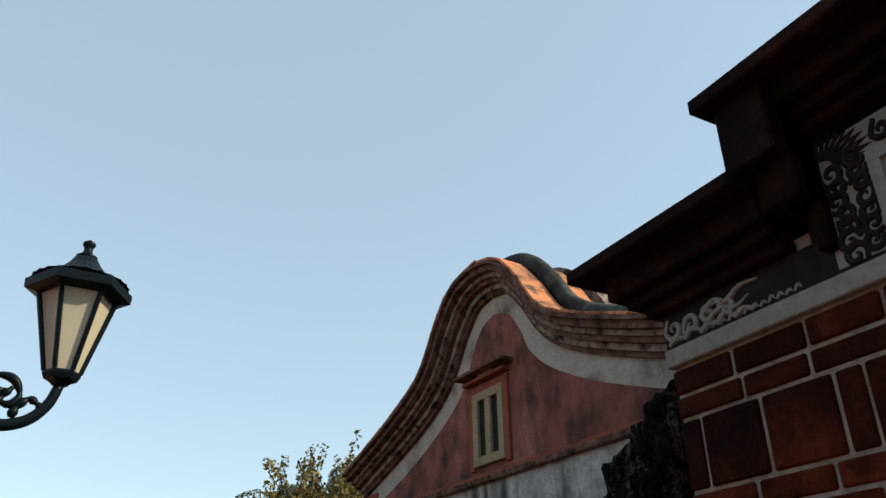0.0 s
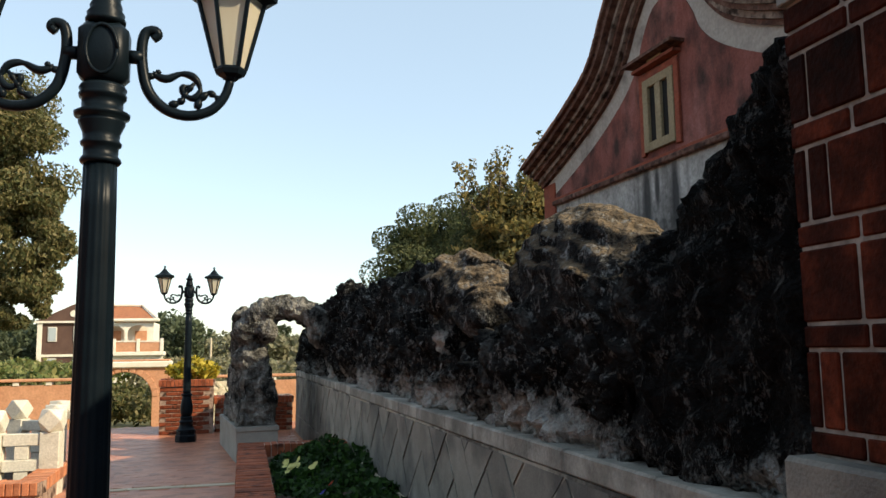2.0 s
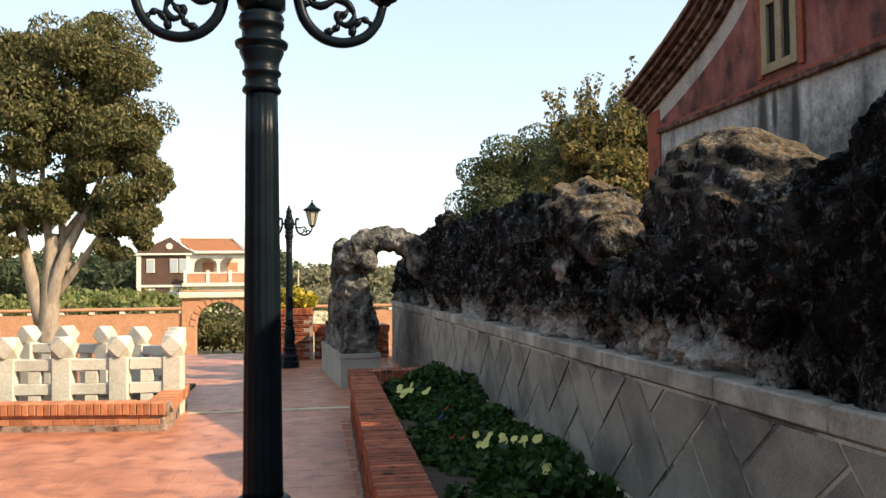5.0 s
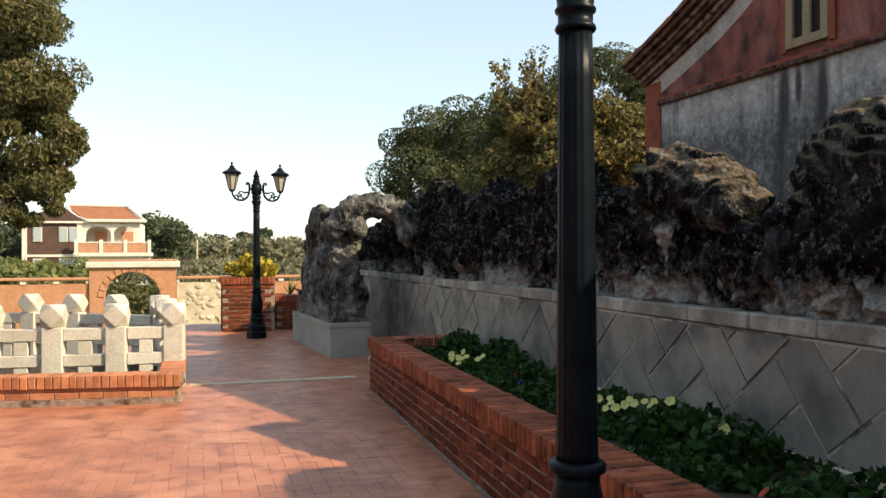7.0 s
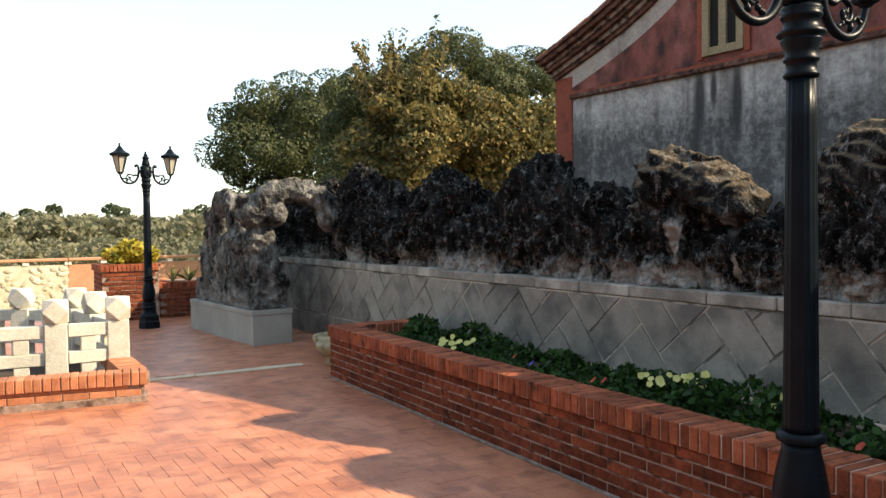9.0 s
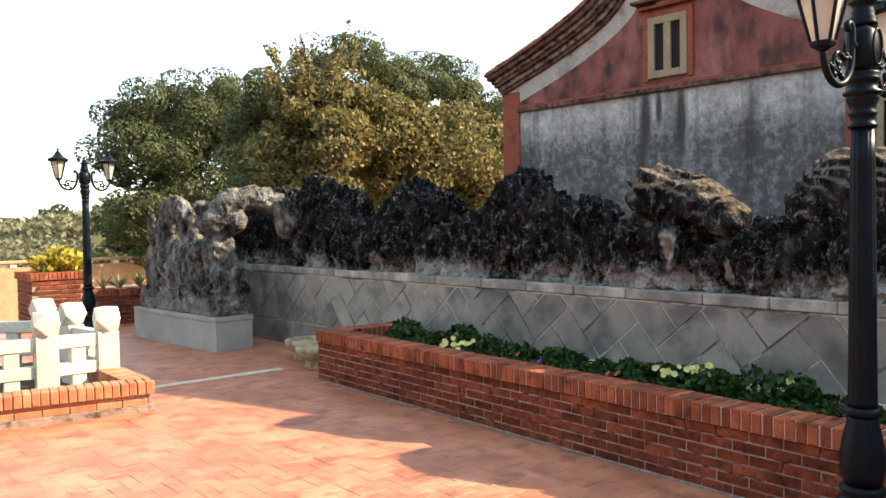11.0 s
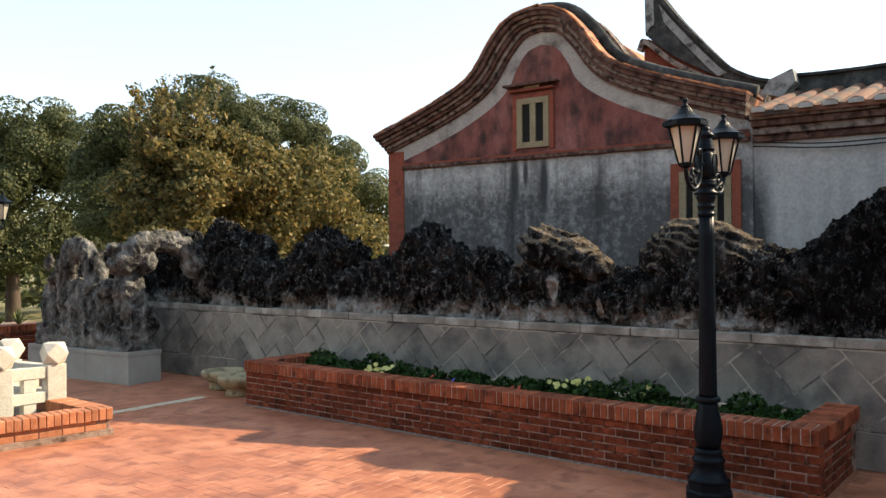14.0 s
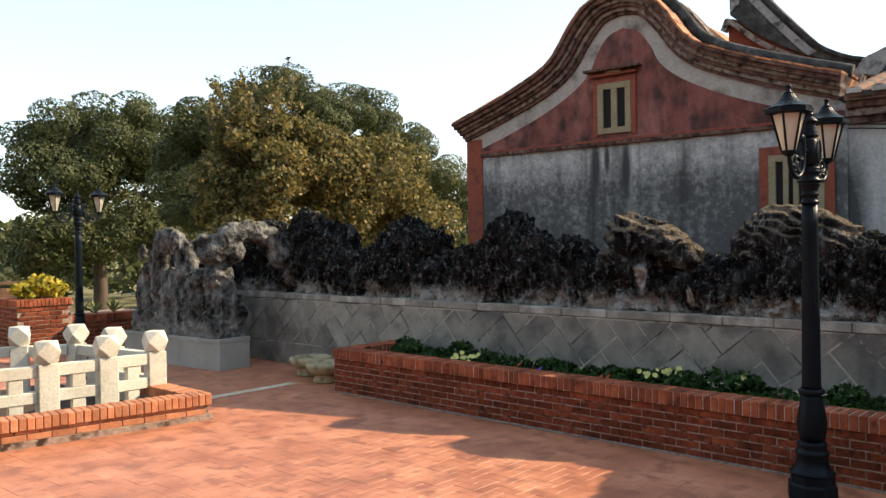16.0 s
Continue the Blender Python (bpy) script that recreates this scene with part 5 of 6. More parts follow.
stone_window(2.12, 2.62, 3.27, 3.99, 1, 0.07, True)
stone_window(4.41, 5.04, 1.75, 2.78, 3, 0.11, False)
for k, z in enumerate((3.02, 2.97)):
    cab = tube(bmesh.new(), smooth_line([(5.3, -0.06, z + 0.06), (6.4, -0.07, z - 0.02), (8.6, -0.06, z + 0.10)], 8), 0.008, 6)
    cab.transform(HM)
    tagged(mesh_object("cable", cab, M_DARK), "thin dark cable strung under the eave", "cable", "eave cables")

# ---- lower wing and the hall behind it ----
wing = thing("tiled_wing", (4.5, -6.5, GROUND), "low wing with a pale wall and tiled eave", "house")
part("wall", hbox(5.2, 8.6, 0.02, 0.28, GROUND, 3.08), M_LIME_MARKED, wing, "pale lime wall with a soft dark patch")
for z0, z1, d0, m_ in ((3.08, 3.16, -0.05, M_MOULD), (3.16, 3.25, -0.11, M_MOULD_P), (3.25, 3.33, -0.18, M_MOULD), (3.33, 3.42, -0.24, M_MOULD_P)):
    part("eave_moulding", hbox(5.30, 8.6, d0, 0.3, z0, z1 - 0.002, 0.008), m_, wing)
slope = prism(bmesh.new(), [(-0.30, 3.42), (2.2, 4.05), (2.2, 3.95), (-0.30, 3.36)], 5.32, 8.6, lambda u, v, w: (w, u, v))
slope.transform(HM)
part("roof_bed", fix(slope), M_TILE_D, wing)
for k in range(13):
    s = 5.42 + k * 0.25
    for half in (0,):
        pts_a = [(s + 0.085 * math.cos(t), 0, 0.05 * math.sin(t)) for t in (math.pi * q / 6 for q in range(7))]
        b = bmesh.new()
        lo = [b.verts.new((x, -0.33, 3.42 + z)) for x, _, z in pts_a]
        hi = [b.verts.new((x, 2.2, 4.05 + z)) for x, _, z in pts_a]
        for q in range(6):
            b.faces.new((lo[q], lo[q + 1], hi[q + 1], hi[q]))
        b.faces.new(lo)
        b.transform(HM)
        part("tile_roll", b, M_TILE_D, wing, smooth=False)
        e = hbox(s - 0.075, s + 0.075, -0.345, -0.331, 3.395, 3.455, 0.004)
        part("tile_end", e, M_LIMEBAND, wing)
hall = thing("swallowtail_hall", (6.5, -5, GROUND), "hall with an upswept swallowtail ridge behind the wing", "house")
TAIL_UP = [(p.x, p.y) for p in smooth_line([(3.44, 5.85, 0), (3.52, 5.69, 0), (3.79, 5.30, 0), (4.28, 4.70, 0), (4.53, 4.44, 0), (4.87, 4.24, 0), (5.2, 4.14, 0)], 5)]
TAIL_LOW = [(3.275, 5.85), (3.29, 5.74), (3.30, 5.16)] + [(p.x, p.y) for p in smooth_line([(3.42, 5.04, 0), (3.76, 4.75, 0), (4.28, 4.42, 0), (4.87, 4.16, 0), (5.2, 4.06, 0)], 5)]


def hall_piece(name, poly, d0, d1, m_, label=""):
    b = prism(bmesh.new(), poly, d0, d1, lambda u, v, w: (u, w, v))
    b.transform(HM)
    return part(name, fix(b), m_, hall, label)


def shifted(line, k):
    return [(p.x, p.y) for p in offset([Vector(q) for q in line], k)]


hall_piece("swallowtail", TAIL_LOW + TAIL_UP[::-1], 1.9, 2.15, M_BLACK, "black upswept ridge tail")
hall_piece("tail_cap", TAIL_UP + shifted(TAIL_UP, 0.05)[::-1], 1.84, 2.2, M_BLACK)
hall_piece("tail_side", [(3.29, 5.84), (3.31, 5.74), (3.32, 5.20), (3.44, 5.30), (3.43, 5.72), (3.41, 5.84)], 1.875, 1.9, M_GREYP, "pale grey tail end")
hall_piece("tail_panel", shifted(TAIL_UP, -0.05)[6:21] + shifted(TAIL_UP, -0.155)[9:20][::-1], 1.875, 1.9, M_GREYP, "pale plaster band along the tail")
MAIN = [(p.x, p.y) for p in smooth_line([(5.30, 4.22, 0), (5.9, 4.20, 0), (6.7, 4.22, 0), (8.6, 4.38, 0)], 5)]
hall_piece("ridge_body", MAIN + shifted(MAIN, -0.24)[::-1], 1.9, 2.15, M_BLACK, "mould-black ridge")
hall_piece("ridge_cap", MAIN + shifted(MAIN, 0.04)[::-1], 1.84, 2.2, M_BLACK)
hall_piece("gable_peak", [(3.25, 4.96), (3.31, 5.12), (3.42, 5.05), (3.76, 4.77), (4.28, 4.44), (4.87, 4.18), (5.2, 4.07), (5.2, 3.6), (3.25, 3.6)], 1.98, 2.12, M_TERRA, "red-brown gable under the ridge end")
VERGE = [(p.x, p.y) for p in smooth_line([(3.17, 4.94, 0), (3.30, 5.10, 0), (3.76, 4.69, 0), (4.28, 4.37, 0), (4.87, 4.12, 0), (5.2, 4.03, 0)], 5)]
hall_piece("gable_verge", VERGE + shifted(VERGE, -0.075)[::-1], 1.86, 1.98, M_MOULD_P)
part("roof", hbox(5.0, 8.6, 2.2, 6.0, 3.0, 4.15), M_TILE_D, hall)
b = prism(bmesh.new(), [(5.02, 3.98), (5.12, 4.16), (5.42, 4.28), (5.46, 4.10), (5.28, 3.90)], 1.6, 1.88, lambda u, v, w: (u, w, v))
b.transform(HM)
part("ridge_knot", fix(b), M_GREYP, hall, "pale weathered ridge end")

# ---- brick building beside the start ----
hall2 = thing("brick_building", (2.4, -10, 0), "old brick building with pale joints and a painted frieze", "building")
BX = 1.065
part("granite_base", one_box(BX - 0.05, BX + 3.5, -14, -6.85, 0, 1.075, bevel=0.01), M_GRANITE, hall2, "speckled granite base")
part("granite_base", one_box(BX - 0.055, BX + 3.5, -14, -6.845, 1.09, 1.20, bevel=0.01), M_GRANITE, hall2)
part("wall_core", one_box(BX + 0.006, BX + 3.4, -13.9, -6.88, 1.09, 2.37), M_MORTAR_W, hall2, "pale mortar")
rows = []
z = 1.207
for h in (0.045, 0.16, 0.046, 0.155, 0.045, 0.16, 0.047, 0.15, 0.045, 0.055):
    rows.append((z, z + h))
    z += h + 0.0095
rg = random.Random(31)
for i, (z0, z1) in enumerate(rows):
    y = -6.874
    first = True
    while y > -9.4:
        if z1 - z0 < 0.1:
            w = rg.uniform(0.15, 0.19)
        else:
            w = 0.035 if first and i % 4 == 1 else rg.choice((0.055, 0.155, 0.165))
        y2 = y - w
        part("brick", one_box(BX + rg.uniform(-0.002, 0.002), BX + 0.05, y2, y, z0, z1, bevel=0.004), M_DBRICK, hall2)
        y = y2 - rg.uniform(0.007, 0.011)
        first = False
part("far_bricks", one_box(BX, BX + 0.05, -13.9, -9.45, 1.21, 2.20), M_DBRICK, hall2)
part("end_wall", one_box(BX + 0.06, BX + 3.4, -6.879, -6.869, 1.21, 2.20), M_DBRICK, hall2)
part("frieze_border", one_box(BX - 0.012, BX + 3.3, -13.9, -6.868, 2.209, 2.252, bevel=0.003), M_FRIEZE_W, hall2, "pale plaster border")
part("frieze_ground", one_box(BX - 0.004, BX + 3.3, -13.9, -6.872, 2.254, 2.339), M_FRIEZE, hall2, "black painted frieze")
part("panel_ground", one_box(BX - 0.002, BX + 3.3, -13.9, -7.30, 2.340, 2.534), M_FRIEZE, hall2)


def scroll(pts, r=0.006, m_=M_FRIEZE_W):
    part("frieze_scroll", tube(bmesh.new(), smooth_line([(BX - 0.006, y_, z_) for y_, z_ in pts], 5), lambda u: 1.25 * r * (0.45 + math.sin(2.6 * u + 0.3)) * (1 - 0.55 * u), 6), m_, hall2)


def curl(y_, z_, r, turn, hand=1, tail=0.0, m_=M_FRIEZE_W):
    pts = []
    for k in range(13):
        a = turn + hand * 0.62 * k
        q = r * (1 - k / 14)
        pts.append((y_ + q * math.cos(a), z_ + q * math.sin(a)))
    if tail:
        pts.insert(0, (pts[0][0] - tail * math.cos(turn + 1.2 * hand), pts[0][1] - tail * math.sin(turn + 1.2 * hand)))
    scroll(pts, 0.0055, m_)


for k in range(4):
    curl(-6.905 - 0.055 * k, 2.296 - 0.006 * (k % 2), 0.026 - 0.003 * k, 0.6 * k, 1 if k % 2 else -1, 0.03)
for k in range(5):
    scroll([(-6.885 - 0.05 * k, 2.262), (-6.91 - 0.05 * k, 2.272 + 0.008 * (k % 2)), (-6.945 - 0.05 * k, 2.264)], 0.006)
scroll([(-6.99, 2.294), (-7.03, 2.319), (-7.07, 2.306), (-7.11, 2.326), (-7.16, 2.324)], 0.006)
scroll([(-7.0, 2.279), (-7.05, 2.296), (-7.09, 2.284), (-7.13, 2.299)], 0.005)
part("panel_field", one_box(BX - 0.005, BX + 0.02, -8.6, -7.345, 2.262, 2.53), M_FRIEZE_W, hall2, "pale painted panel with floral scrolls")
for k in range(10):  # fan of petals in the panel's corner
    a = -1.75 + 0.2 * k
    py, pz = -7.36, 2.505
    for da in (-0.085, 0.085):
        scroll([(py + 0.03 * math.sin(a), pz - 0.03 + 0.02 * math.cos(a)), (py + 0.07 * math.sin(a + da), pz - 0.03 + 0.055 * math.cos(a + da)), (py + 0.115 * math.sin(a), pz - 0.03 + 0.085 * math.cos(a))], 0.0026, M_FRIEZE)
rgf = random.Random(6)
for k in range(14):
    curl(-7.375 - 0.05 * (k % 2) - 0.015 * rgf.random(), 2.275 + 0.015 * k, 0.02 + 0.006 * rgf.random(), rgf.uniform(0, 6), 1 if k % 2 else -1, 0.02, M_FRIEZE)
for k in range(6):
    curl(-7.50 - 0.07 * k, 2.492, 0.02, 0.5 * k, 1 if k % 2 else -1, 0.03, M_FRIEZE)
for k in range(12):
    scroll([(-7.0 - 0.022 * k, 2.260), (-7.01 - 0.022 * k, 2.267 + 0.006 * rgf.random()), (-7.018 - 0.022 * k, 2.262)], 0.003)
part("panel_border", one_box(BX - 0.014, BX - 0.003, -9.0, -7.46, 2.434, 2.459), M_FRIEZE_W, hall2, "pale panel frame")
part("panel_border", one_box(BX - 0.014, BX - 0.003, -7.485, -7.46, 2.274, 2.433), M_FRIEZE_W, hall2)
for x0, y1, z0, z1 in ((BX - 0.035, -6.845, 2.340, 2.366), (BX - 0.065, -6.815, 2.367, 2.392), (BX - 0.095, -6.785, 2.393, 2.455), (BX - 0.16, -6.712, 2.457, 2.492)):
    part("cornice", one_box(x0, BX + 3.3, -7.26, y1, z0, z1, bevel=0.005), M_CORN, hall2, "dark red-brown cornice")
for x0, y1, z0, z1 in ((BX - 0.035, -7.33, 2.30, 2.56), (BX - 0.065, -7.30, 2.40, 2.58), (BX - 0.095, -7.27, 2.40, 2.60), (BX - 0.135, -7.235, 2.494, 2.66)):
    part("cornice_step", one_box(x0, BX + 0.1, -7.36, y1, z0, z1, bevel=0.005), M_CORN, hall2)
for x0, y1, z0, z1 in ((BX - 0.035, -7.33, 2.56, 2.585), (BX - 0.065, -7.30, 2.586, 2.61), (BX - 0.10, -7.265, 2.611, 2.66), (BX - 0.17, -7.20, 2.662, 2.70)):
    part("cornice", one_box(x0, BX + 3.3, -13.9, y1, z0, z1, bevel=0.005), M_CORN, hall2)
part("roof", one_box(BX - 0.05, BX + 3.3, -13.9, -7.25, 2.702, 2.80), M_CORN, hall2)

# unseen plain walls added behind the walk to cut sky light on the court
tagged(mesh_object("sky_block_west", one_box(-11.6, -11.0, -17, 4.5, GROUND, 5.2), M_SKY_BLOCK), "unseen plain dark brick wall added to block skylight", "wall", kind="structure")
tagged(mesh_object("sky_block_south", one_box(-11.0, 1.0, -17.6, -17, GROUND, 4.2), M_SKY_BLOCK), "unseen plain dark brick wall added to block skylight", "wall", kind="structure")

# ---- beyond the terrace: gate, walls, mansion ----
gate = thing("brick_gate", (-4.4, 30, GROUND), "orange brick gateway with a round arch and pale coping", "gate")
poly = [(-6.2, GROUND), (-6.2, 0.70), (-2.62, 0.70), (-2.62, GROUND), (-3.28, GROUND), (-3.28, -0.6)]
poly += [(-4.44 + 1.16 * math.cos(a), -0.6 + 1.12 * math.sin(a)) for a in (math.pi * k / 14 for k in range(1, 14))] + [(-5.6, -0.6), (-5.6, GROUND)]
part("gate_wall", fix(prism(bmesh.new(), poly, 30.0, 30.6, lambda u, v, w: (u, w, v))), M_GATEBRICK, gate)
part("coping", one_box(-6.35, -2.47, 29.85, 30.75, 0.70, 0.98, bevel=0.04), M_CREAM, gate, "cream coping")
part("coping", one_box(-6.25, -2.55, 29.9, 30.7, 0.98, 1.06, bevel=0.03), M_GATEBRICK, gate)
for k in range(13):
    a = math.pi * (k + 0.5) / 13
    bq = one_box(-0.12, 0.12, 29.96, 30.0, -0.13, 0.13, bevel=0.01)
    bq.transform(Matrix.Translation((-4.44 + 1.29 * math.cos(a), 0, -0.6 + 1.25 * math.sin(a))) @ Matrix.Rotation(-a + math.pi / 2, 4, "Y"))
    part("arch_brick", bq, M_GATEBRICK, gate)


def low_wall(x0, x1, label, rubble):
    t = thing("compound_wall", ((x0 + x1) / 2, 30.2, GROUND), label, "wall", "compound walls")
    part("body", one_box(x0, x1, 30.1, 30.4, GROUND, 0.02), M_RUBBLE if rubble else M_GATEBRICK, t)
    part("coping", one_box(x0, x1, 30.0, 30.5, 0.17, 0.30, bevel=0.03), M_GATEBRICK, t)
    n = int((x1 - x0) / 1.2)
    for k in range(n + 1):
        xx = x0 + (x1 - x0) * k / n
        part("pillar", one_box(max(x0, xx - 0.12), min(x1, xx + 0.12), 30.06, 30.44, 0.022, 0.168), M_CREAM, t)
    if rubble:
        rgq = random.Random(5)
        for i in range(70):
            xx, zz = rgq.uniform(x0 + 0.1, x1 - 0.1), rgq.uniform(-2.2, -0.1)
            bq = bmesh.new()
            bmesh.ops.create_icosphere(bq, subdivisions=1, radius=1)
            bq.transform(pose(xx, 30.1, zz, 0, rgq.uniform(-50, 50), 0) @ Matrix.Diagonal((rgq.uniform(0.12, 0.24), 0.06, rgq.uniform(0.09, 0.15), 1)))
            part("rubble_stone", bq, M_RUBBLE, t)


low_wall(-2.6, 0.6, "low compound wall of yellow rubble with a brick top", True)
low_wall(-14.0, -6.22, "low orange brick compound wall with recessed panels", False)
low_wall(0.62, 9.0, "low orange brick compound wall with recessed panels", False)

mansion = thing("mansion", (-12, 86, GROUND), "two-storey cream mansion with orange roof and arcaded porch", "house")
part("brown_front", one_box(-17.6, -12.3, 82, 92, GROUND, 3.95), M_BROWNWALL, mansion, "brown clad side block")
part("pediment", fix(prism(bmesh.new(), [(-18.0, 3.95), (-11.9, 3.95), (-14.3, 5.75)], 81.9, 82.2, lambda u, v, w: (u, w, v))), M_BROWNWALL, mansion)
rnd_w = lathe([(0.34, 0), (0.34, 0.08)], 16, pose(-14.35, 81.89, 4.75, 90, 0, 0))
part("round_window", rnd_w, M_CREAM, mansion)
for pts, m_ in (([(-14.3, 5.85), (-11.7, 3.95), (-5.9, 3.95), (-8.2, 5.6)], M_TILE),):
    bq = bmesh.new()
    lo = [bq.verts.new(v) for v in ((-14.3, 87, 5.85), (-11.6, 81.7, 3.98), (-6.2, 81.7, 3.98), (-8.3, 87, 5.75))]
    bq.faces.new(lo)
    hi = [bq.verts.new((v.co.x, v.co.y + 0.05, v.co.z - 0.15)) for v in lo]
    bq.faces.new(hi[::-1])
    for k in range(4):
        bq.faces.new((lo[k], hi[k], hi[(k + 1) % 4], lo[(k + 1) % 4]))
    part("roof", fix(bq), M_TILE, mansion, "orange tiled roof")
part("roof_trim", tube(bmesh.new(), [(-14.4, 86.9, 5.95), (-8.2, 86.9, 5.85), (-6.0, 81.7, 4.05)], 0.16, 6), M_CREAM, mansion)
part("roof_trim", tube(bmesh.new(), [(-14.3, 86.9, 5.95), (-13.4, 84, 4.75), (-11.6, 81.6, 4.05), (-6.0, 81.6, 4.05)], 0.17, 6), M_CREAM, mansion)
part("wall", one_box(-12.28, -6.7, 84.5, 92, GROUND, 3.9), M_CREAM, mansion)
arc = []
for c, r in ((-10.6, 1.2), (-8.0, 1.15)):
    arc += [(c - r * math.cos(a), 2.75 + 0.75 * math.sin(a)) for a in (math.pi * k / 10 for k in range(11))]
    arc += [(c + r, 2.0), (c + r + 0.28, 2.0)] if c < -9 else [(c + r, 2.0)]
poly = [(-12.3, 3.93), (-12.3, 2.0), (-11.85, 2.0)] + arc + [(-6.55, 2.0), (-6.55, 3.93)]
part("arcade", fix(prism(bmesh.new(), poly, 82.0, 82.35, lambda u, v, w: (u, w, v))), M_CREAM, mansion, "cream arcade of the porch")
for xx in (-12.05, -9.2, -6.7):
    part("column", one_box(xx - 0.18, xx + 0.18, 82.0, 82.36, 0.7, 2.0), M_CREAM, mansion)
part("balcony_floor", one_box(-12.9, -5.4, 80.9, 84.5, 0.35, 0.75, bevel=0.05), M_CREAM, mansion)
part("balustrade", one_box(-12.6, -5.6, 81.05, 81.2, 0.76, 1.75), M_GATEBRICK, mansion, "orange-brown balustrade panels")
part("balcony_rail", one_box(-12.7, -5.5, 81.0, 81.25, 1.76, 1.9), M_CREAM, mansion)
for k in range(4):
    xx = -12.6 + k * 2.33
    part("balcony_post", one_box(xx - 0.17, xx + 0.17, 80.95, 81.3, 0.75, 2.1, bevel=0.03), M_CREAM, mansion)
part("lower_wall", one_box(-12.6, -5.6, 81.4, 84.5, GROUND, 0.34), M_CREAM, mansion)
for xx in (-16.3, -13.9, -12.95):
    wq = part("window", one_box(xx - 0.42, xx + 0.42, 81.9, 81.99, 1.9, 3.4), M_CREAM, mansion)
    part("pane", one_box(xx - 0.34, xx + 0.34, 81.86, 81.89, 1.98, 3.32), M_GLASS, wq)
    wq = part("window", one_box(xx - 0.42, xx + 0.42, 81.9, 81.99, -0.9, 0.2), M_CREAM, mansion)
    part("pane", one_box(xx - 0.34, xx + 0.34, 81.86, 81.89, -0.82, 0.12), M_GLASS, wq)
for xx in (-17.5, -12.4):
    part("corner_trim", one_box(xx - 0.22, xx + 0.22, 81.85, 82.1, GROUND, 3.95), M_CREAM, mansion)
part("eave_trim", one_box(-18.0, -12.0, 81.7, 82.1, 3.8, 4.0), M_CREAM, mansion)
part("floor_trim", one_box(-17.3, -12.6, 81.85, 82.0, 0.35, 0.6), M_CREAM, mansion)
for xx in (-10.6, -8.0):
    part("door", one_box(xx - 0.6, xx + 0.6, 84.4, 84.5, 0.76, 3.0), M_GATEBRICK, mansion)
mansion.matrix_basis = Matrix.Translation((-1.0, 0, 0.6)) @ mansion.matrix_basis
pole = thing("utility_pole", (-1.9, 95, GROUND), "grey concrete utility pole in the field", "pole")
part("shaft", lathe([(0.16, GROUND), (0.11, 2.9)], 10, pose(-1.9, 95, 0)), M_STRIP, pole)

# ---- trees and bushes ----
def limb(bm, a, b, r0, r1, bend, seed):
    rgq = random.Random(seed)
    a, b = Vector(a), Vector(b)
    mid = a.lerp(b, 0.5) + Vector((rgq.uniform(-bend, bend), rgq.uniform(-bend, bend), rgq.uniform(-bend, bend) * 0.4))
    tube(bm, smooth_line([a, mid, b], 6), lambda u: r0 + (r1 - r0) * u, 8)


def tree(name, at, label, trunk_top, r, crown_list, leaf_size, per, l_mat, bark, seed, drop=0.4, long=1.8, limbs=6, shell=0.0):
    t = thing(name, at, label, "tree")
    bmt = bmesh.new()
    base = Vector(at)
    top = Vector(trunk_top)
    limb(bmt, base, top, r, r * 0.6, 0.15, seed)
    rgq = random.Random(seed + 1)
    for c in crown_list[:limbs]:
        limb(bmt, base.lerp(top, rgq.uniform(0.55, 1.0)), c[0], r * 0.42, r * 0.08, 0.35, rgq.randint(0, 999))
    part("trunk", bmt, bark, t, smooth=True)
    cs, rs, ks = [], [], []
    for c, rad, n, small in crown_list:
        a, b = clumps(c, rad, n, small, seed + len(cs))
        cs += a
        rs += b
    leaves("crown", cs, rs, [per] * len(cs), leaf_size, l_mat, seed, t, drop, long, shell)
    return t


olive = tree("olive_leaved_tree", (8.0, 12.0, GROUND), "bushy tree with yellowing olive leaves behind the wall", (8.0, 12.0, 1.6), 0.17,
     [((7.4, 12.0, 3.5), (1.6, 1.5, 1.8), 36, 0.55), ((8.7, 12.2, 3.7), (2.2, 1.6, 1.7), 44, 0.6), ((11.2, 12.0, 3.2), (2.6, 1.6, 2.0), 46, 0.66), ((6.8, 11.5, 2.1), (1.2, 1.0, 1.1), 16, 0.5), ((7.6, 11.9, 4.9), (1.2, 0.8, 0.6), 14, 0.4), ((13.6, 12.0, 2.4), (1.8, 1.4, 1.6), 24, 0.6)],
     0.085, 420, L_OLIVE, M_BARK_D, 11, 0.3)
rgq = random.Random(77)
bm = bmesh.new()
tips = []
for k in range(34):
    a = Vector((7.4 + rgq.uniform(-1.5, 1.3), 11.8 + rgq.uniform(-0.5, 0.5), 5.1 + rgq.uniform(-0.3, 0.5)))
    b = a + Vector((rgq.uniform(-0.5, 0.5), rgq.uniform(-0.4, 0.4), rgq.uniform(0.8, 1.9) * (1.0 - 0.4 * abs(a.x - 7.3))))
    limb(bm, a, b, 0.016, 0.005, 0.08, k)
    tips += [a.lerp(b, t) for t in (0.35, 0.55, 0.7, 0.85, 1.0)]
part("twig", bm, M_BARK_D, olive)
leaves("shoot_leaves", tips, [(0.12, 0.12, 0.11)] * len(tips), [9] * len(tips), 0.075, L_OLIVE, 78, olive)
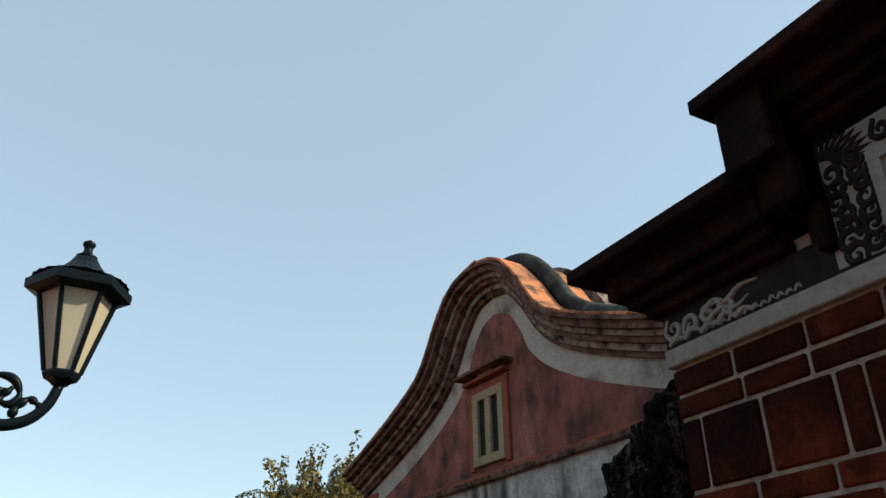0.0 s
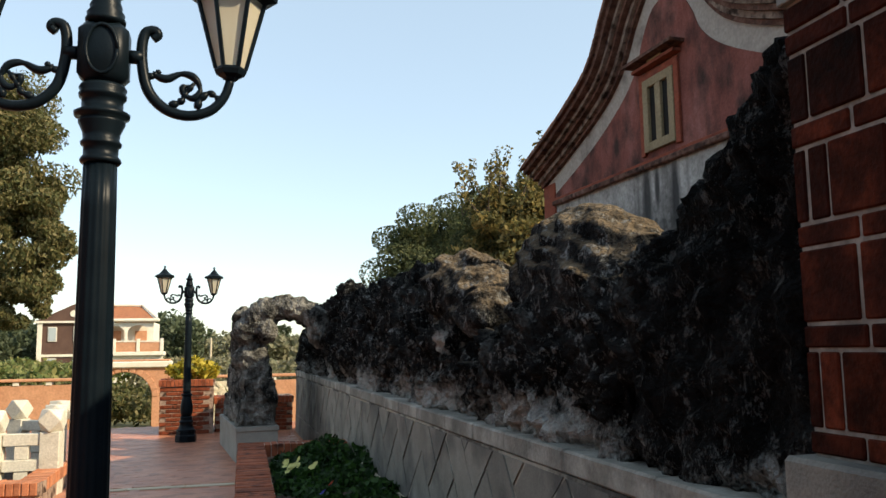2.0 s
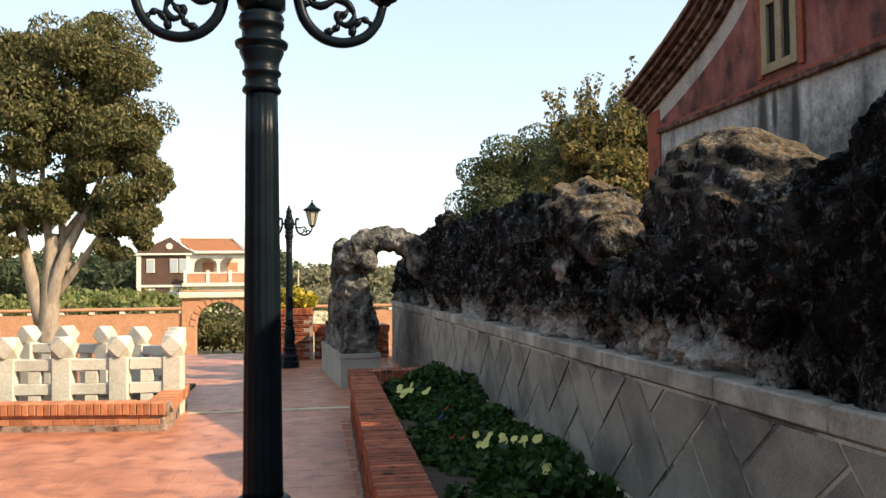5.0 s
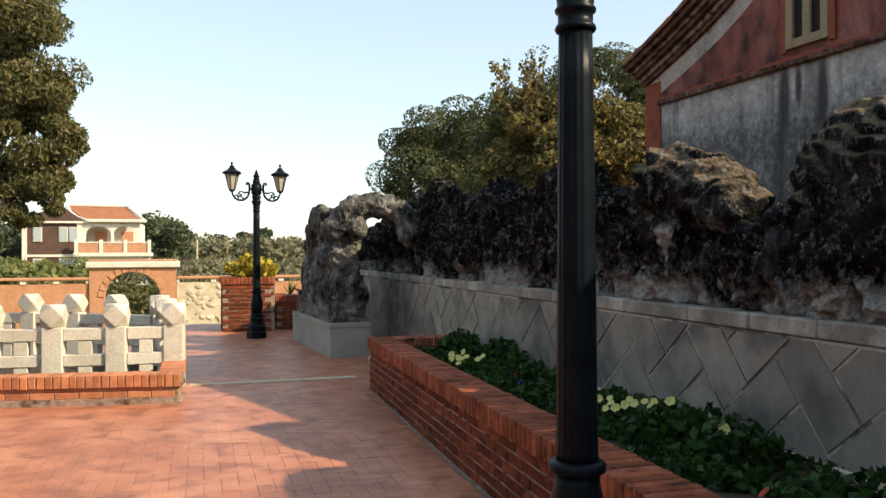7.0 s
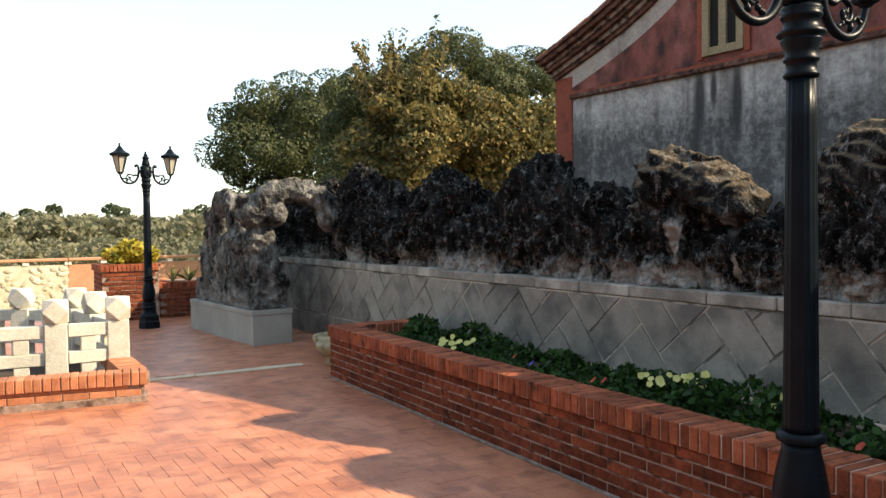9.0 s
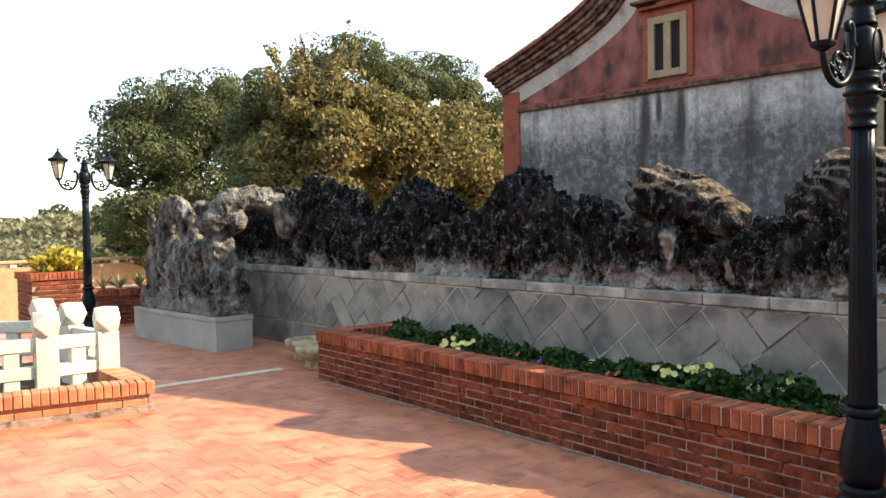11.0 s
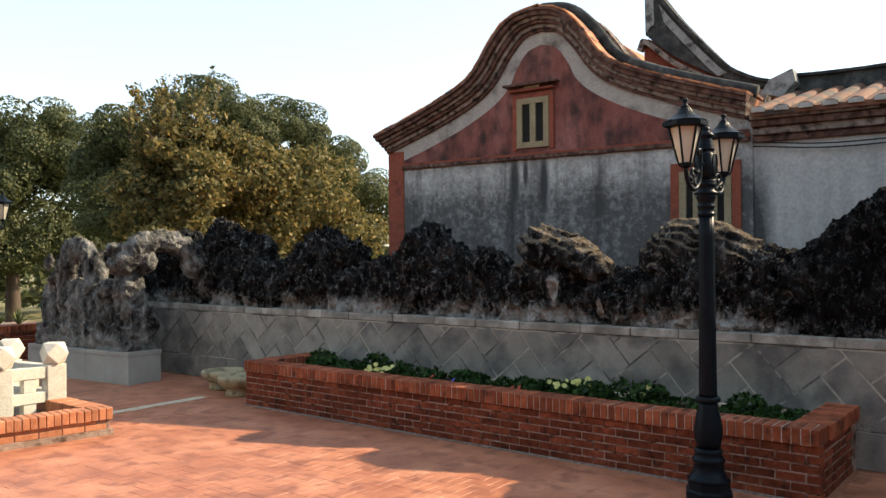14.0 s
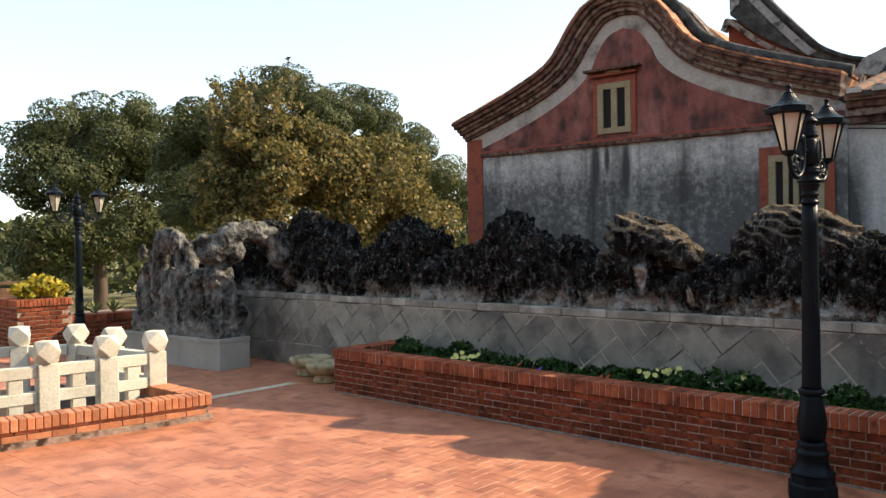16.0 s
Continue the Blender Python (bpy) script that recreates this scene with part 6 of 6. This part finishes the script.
tree("green_tree", (10, 16.8, GROUND), "large round dark green tree behind the wall", (10, 16.8, 1.5), 0.3,
     [((9.2, 16.8, 4.7), (1.9, 1.8, 2.4), 46, 0.6), ((11.8, 16.8, 5.75), (2.7, 2.0, 2.5), 66, 0.62), ((15.0, 16.8, 5.6), (2.8, 2.0, 2.5), 66, 0.62), ((10.2, 15.8, 2.8), (4.5, 1.6, 1.8), 56, 0.62), ((17.9, 16.8, 4.6), (2.6, 2, 2.4), 50, 0.6), ((20.6, 16.8, 3.2), (2.1, 2, 2.3), 34, 0.6)],
     0.056, 880, L_GREEN, M_BARK_D, 23, 0.2, shell=1.0)
tree("green_tree", (11.0, 30, GROUND), "tall dark green tree at the end of the garden", (11.0, 30, 2.5), 0.4,
     [((9.2, 30, 5.0), (2.2, 2.2, 2.9), 44, 0.8), ((11.8, 30, 6.2), (2.6, 2.4, 2.9), 50, 0.85), ((8.9, 29.5, 1.6), (1.8, 1.6, 1.8), 24, 0.7), ((12.2, 29.5, 2.4), (3.2, 1.6, 2.4), 36, 0.8), ((14.8, 30, 5.6), (2.4, 2.2, 2.6), 40, 0.8)],
     0.085, 760, L_GREEN, M_BARK_D, 29, 0.25, shell=1.0)
big = tree("pale_barked_tree", (-9.6, 22, GROUND), "tall pale-barked tree with drooping olive foliage", (-9.4, 22, 3.2), 0.42,
     [((-9.8, 22, 7.6), (2.6, 2.2, 2.6), 44, 0.75), ((-7.4, 22, 6.6), (1.7, 1.6, 2.2), 30, 0.65), ((-6.7, 21.8, 5.0), (1.2, 1.2, 1.6), 20, 0.5), ((-8.4, 22, 9.4), (2.2, 2.0, 1.8), 30, 0.7), ((-11.6, 22, 7.0), (2.0, 2.0, 3.0), 34, 0.75), ((-8.6, 21.6, 4.3), (1.1, 1.0, 1.1), 13, 0.45), ((-7.4, 21.7, 3.4), (0.6, 0.6, 0.6), 6, 0.35), ((-8.9, 22, 6.0), (2.2, 1.6, 1.0), 14, 0.55), ((-11.0, 22.5, 4.0), (1.2, 1.2, 1.2), 12, 0.5), ((-6.7, 21.8, 3.6), (0.8, 0.8, 1.0), 12, 0.42), ((-7.2, 21.6, 2.4), (0.5, 0.5, 0.6), 6, 0.3), ((-10.9, 21.4, 3.0), (0.7, 0.7, 0.8), 8, 0.4), ((-9.6, 21.2, 4.0), (0.7, 0.6, 0.8), 8, 0.4)],
     0.075, 520, L_EUC, M_BARK, 37, 0.9, 2.6, 3)
bm = bmesh.new()
limb(bm, (-9.6, 22, -0.2), (-7.9, 22, 4.6), 0.27, 0.12, 0.45, 4)
limb(bm, (-9.7, 22, 0.0), (-10.7, 21.8, 5.4), 0.29, 0.12, 0.45, 9)
limb(bm, (-8.9, 22, 1.9), (-8.7, 21.8, 6.0), 0.17, 0.07, 0.4, 14)
part("fork", bm, M_BARK, big, smooth=True)


def belt(name, label, x0, x1, y0, y1, h, n, small, leaf_size, per, l_mat, seed):
    rgq = np.random.default_rng(seed)
    cs, rs = [], []
    for _ in range(n):
        hh = h * rgq.uniform(0.35, 1.0)
        q = small * rgq.uniform(0.6, 1.4)
        cs.append((rgq.uniform(x0, x1), rgq.uniform(y0, y1), GROUND + hh))
        rs.append((q * 1.3, q, q * 0.9))
    ob = leaves(name, cs, rs, [per] * n, leaf_size, l_mat, seed, None, 0.2)
    return tagged(ob, label, "shrubs", kind="stuff")


belt("far_woods", "hazy olive belt of far woods", -70, 60, 120, 150, 5.2, 420, 1.8, 0.55, 110, L_FAR_HAZE, 51)
belt("far_tree_tops", "dark tree tops on the horizon", -45, 45, 155, 175, 8.2, 60, 1.5, 0.6, 110, L_FARDARK_HAZE, 52)
belt("field_scrub", "scrubby bushes in the field behind the gate", -8, 30, 55, 100, 2.6, 260, 0.9, 0.28, 90, L_FAR_HAZE, 53)
belt("garden_shrubs", "mixed green shrubs and palms below the mansion", -22, -8.5, 40, 70, 2.9, 120, 0.8, 0.24, 120, L_PALM, 54)
belt("garden_hedge", "green hedge behind the compound wall", -16, -2, 34, 40, 2.2, 110, 0.6, 0.16, 110, L_EUC, 55)
belt("mansion_trees", "dark green trees behind the mansion", -9, -4.5, 96, 110, 7.6, 36, 1.5, 0.4, 150, L_FARDARK_HAZE, 56)
belt("mansion_trees", "dark green trees behind the mansion", -40, -17, 90, 115, 7.0, 130, 1.6, 0.45, 130, L_FARDARK_HAZE, 57)
belt("east_woods", "green trees beyond the garden wall", 12, 60, 35, 60, 6.0, 120, 1.6, 0.4, 120, L_GREEN, 58)

# ---- floor pavers, last ----
rg = random.Random(17)
NEAR = shared_mesh("paver", one_box(-0.0993, 0.0993, -0.0493, 0.0493, -0.012, 0.0, bevel=0.002), M_PAVER)
verts, faces = [], []
near = 0


def lay(cx, cy, turned):
    global near
    if cx > 0.98 or cx < -10.9 or cy < -16.8 or cy > 8.2 or (cx > -0.06 and -6.45 < cy < 0.07):
        return
    if 0.74 < cy < 0.98 and -1.75 < cx < 0.1:
        return
    dz = rg.uniform(-0.0012, 0.0012)
    if -3.0 < cx < -0.4 and -4.3 < cy < -1.9 and near < 300:
        near += 1
        piece("paver", NEAR, floor, pose(cx, cy, dz, 0, 0, 90 if turned else 0))
        return
    hx, hy = (0.0493, 0.0993) if turned else (0.0993, 0.0493)
    k = len(verts)
    for z, s in ((dz, 1.0), (-0.012, 1.0)):
        for sx, sy in ((-1, -1), (1, -1), (1, 1), (-1, 1)):
            verts.append((cx + sx * hx, cy + sy * hy, z))
    faces.append((k, k + 1, k + 2, k + 3))
    for q in range(4):
        faces.append((k + 4 + q, k + 4 + (q + 1) % 4, k + (q + 1) % 4, k + q))


# herringbone in steps of a tenth of a metre
for i in range(-110, 12):
    for j in range(-169, 85):
        k = (i - j) % 4
        x0, y0 = i * 0.1, j * 0.1
        if k == 0:
            lay(x0 + 0.1, y0 + 0.05, False)
        elif k == 3:
            lay(x0 + 0.05, y0 + 0.1, True)
me = bpy.data.meshes.new("pavers")
me.from_pydata(verts, [], faces)
me.materials.append(M_PAVER_FAR)
rest = new("pavers", me)
rest.parent = floor
rest.matrix_parent_inverse = world_of(floor).inverted()
tagged(rest, "red brick pavers laid in herringbone", kind="stuff")
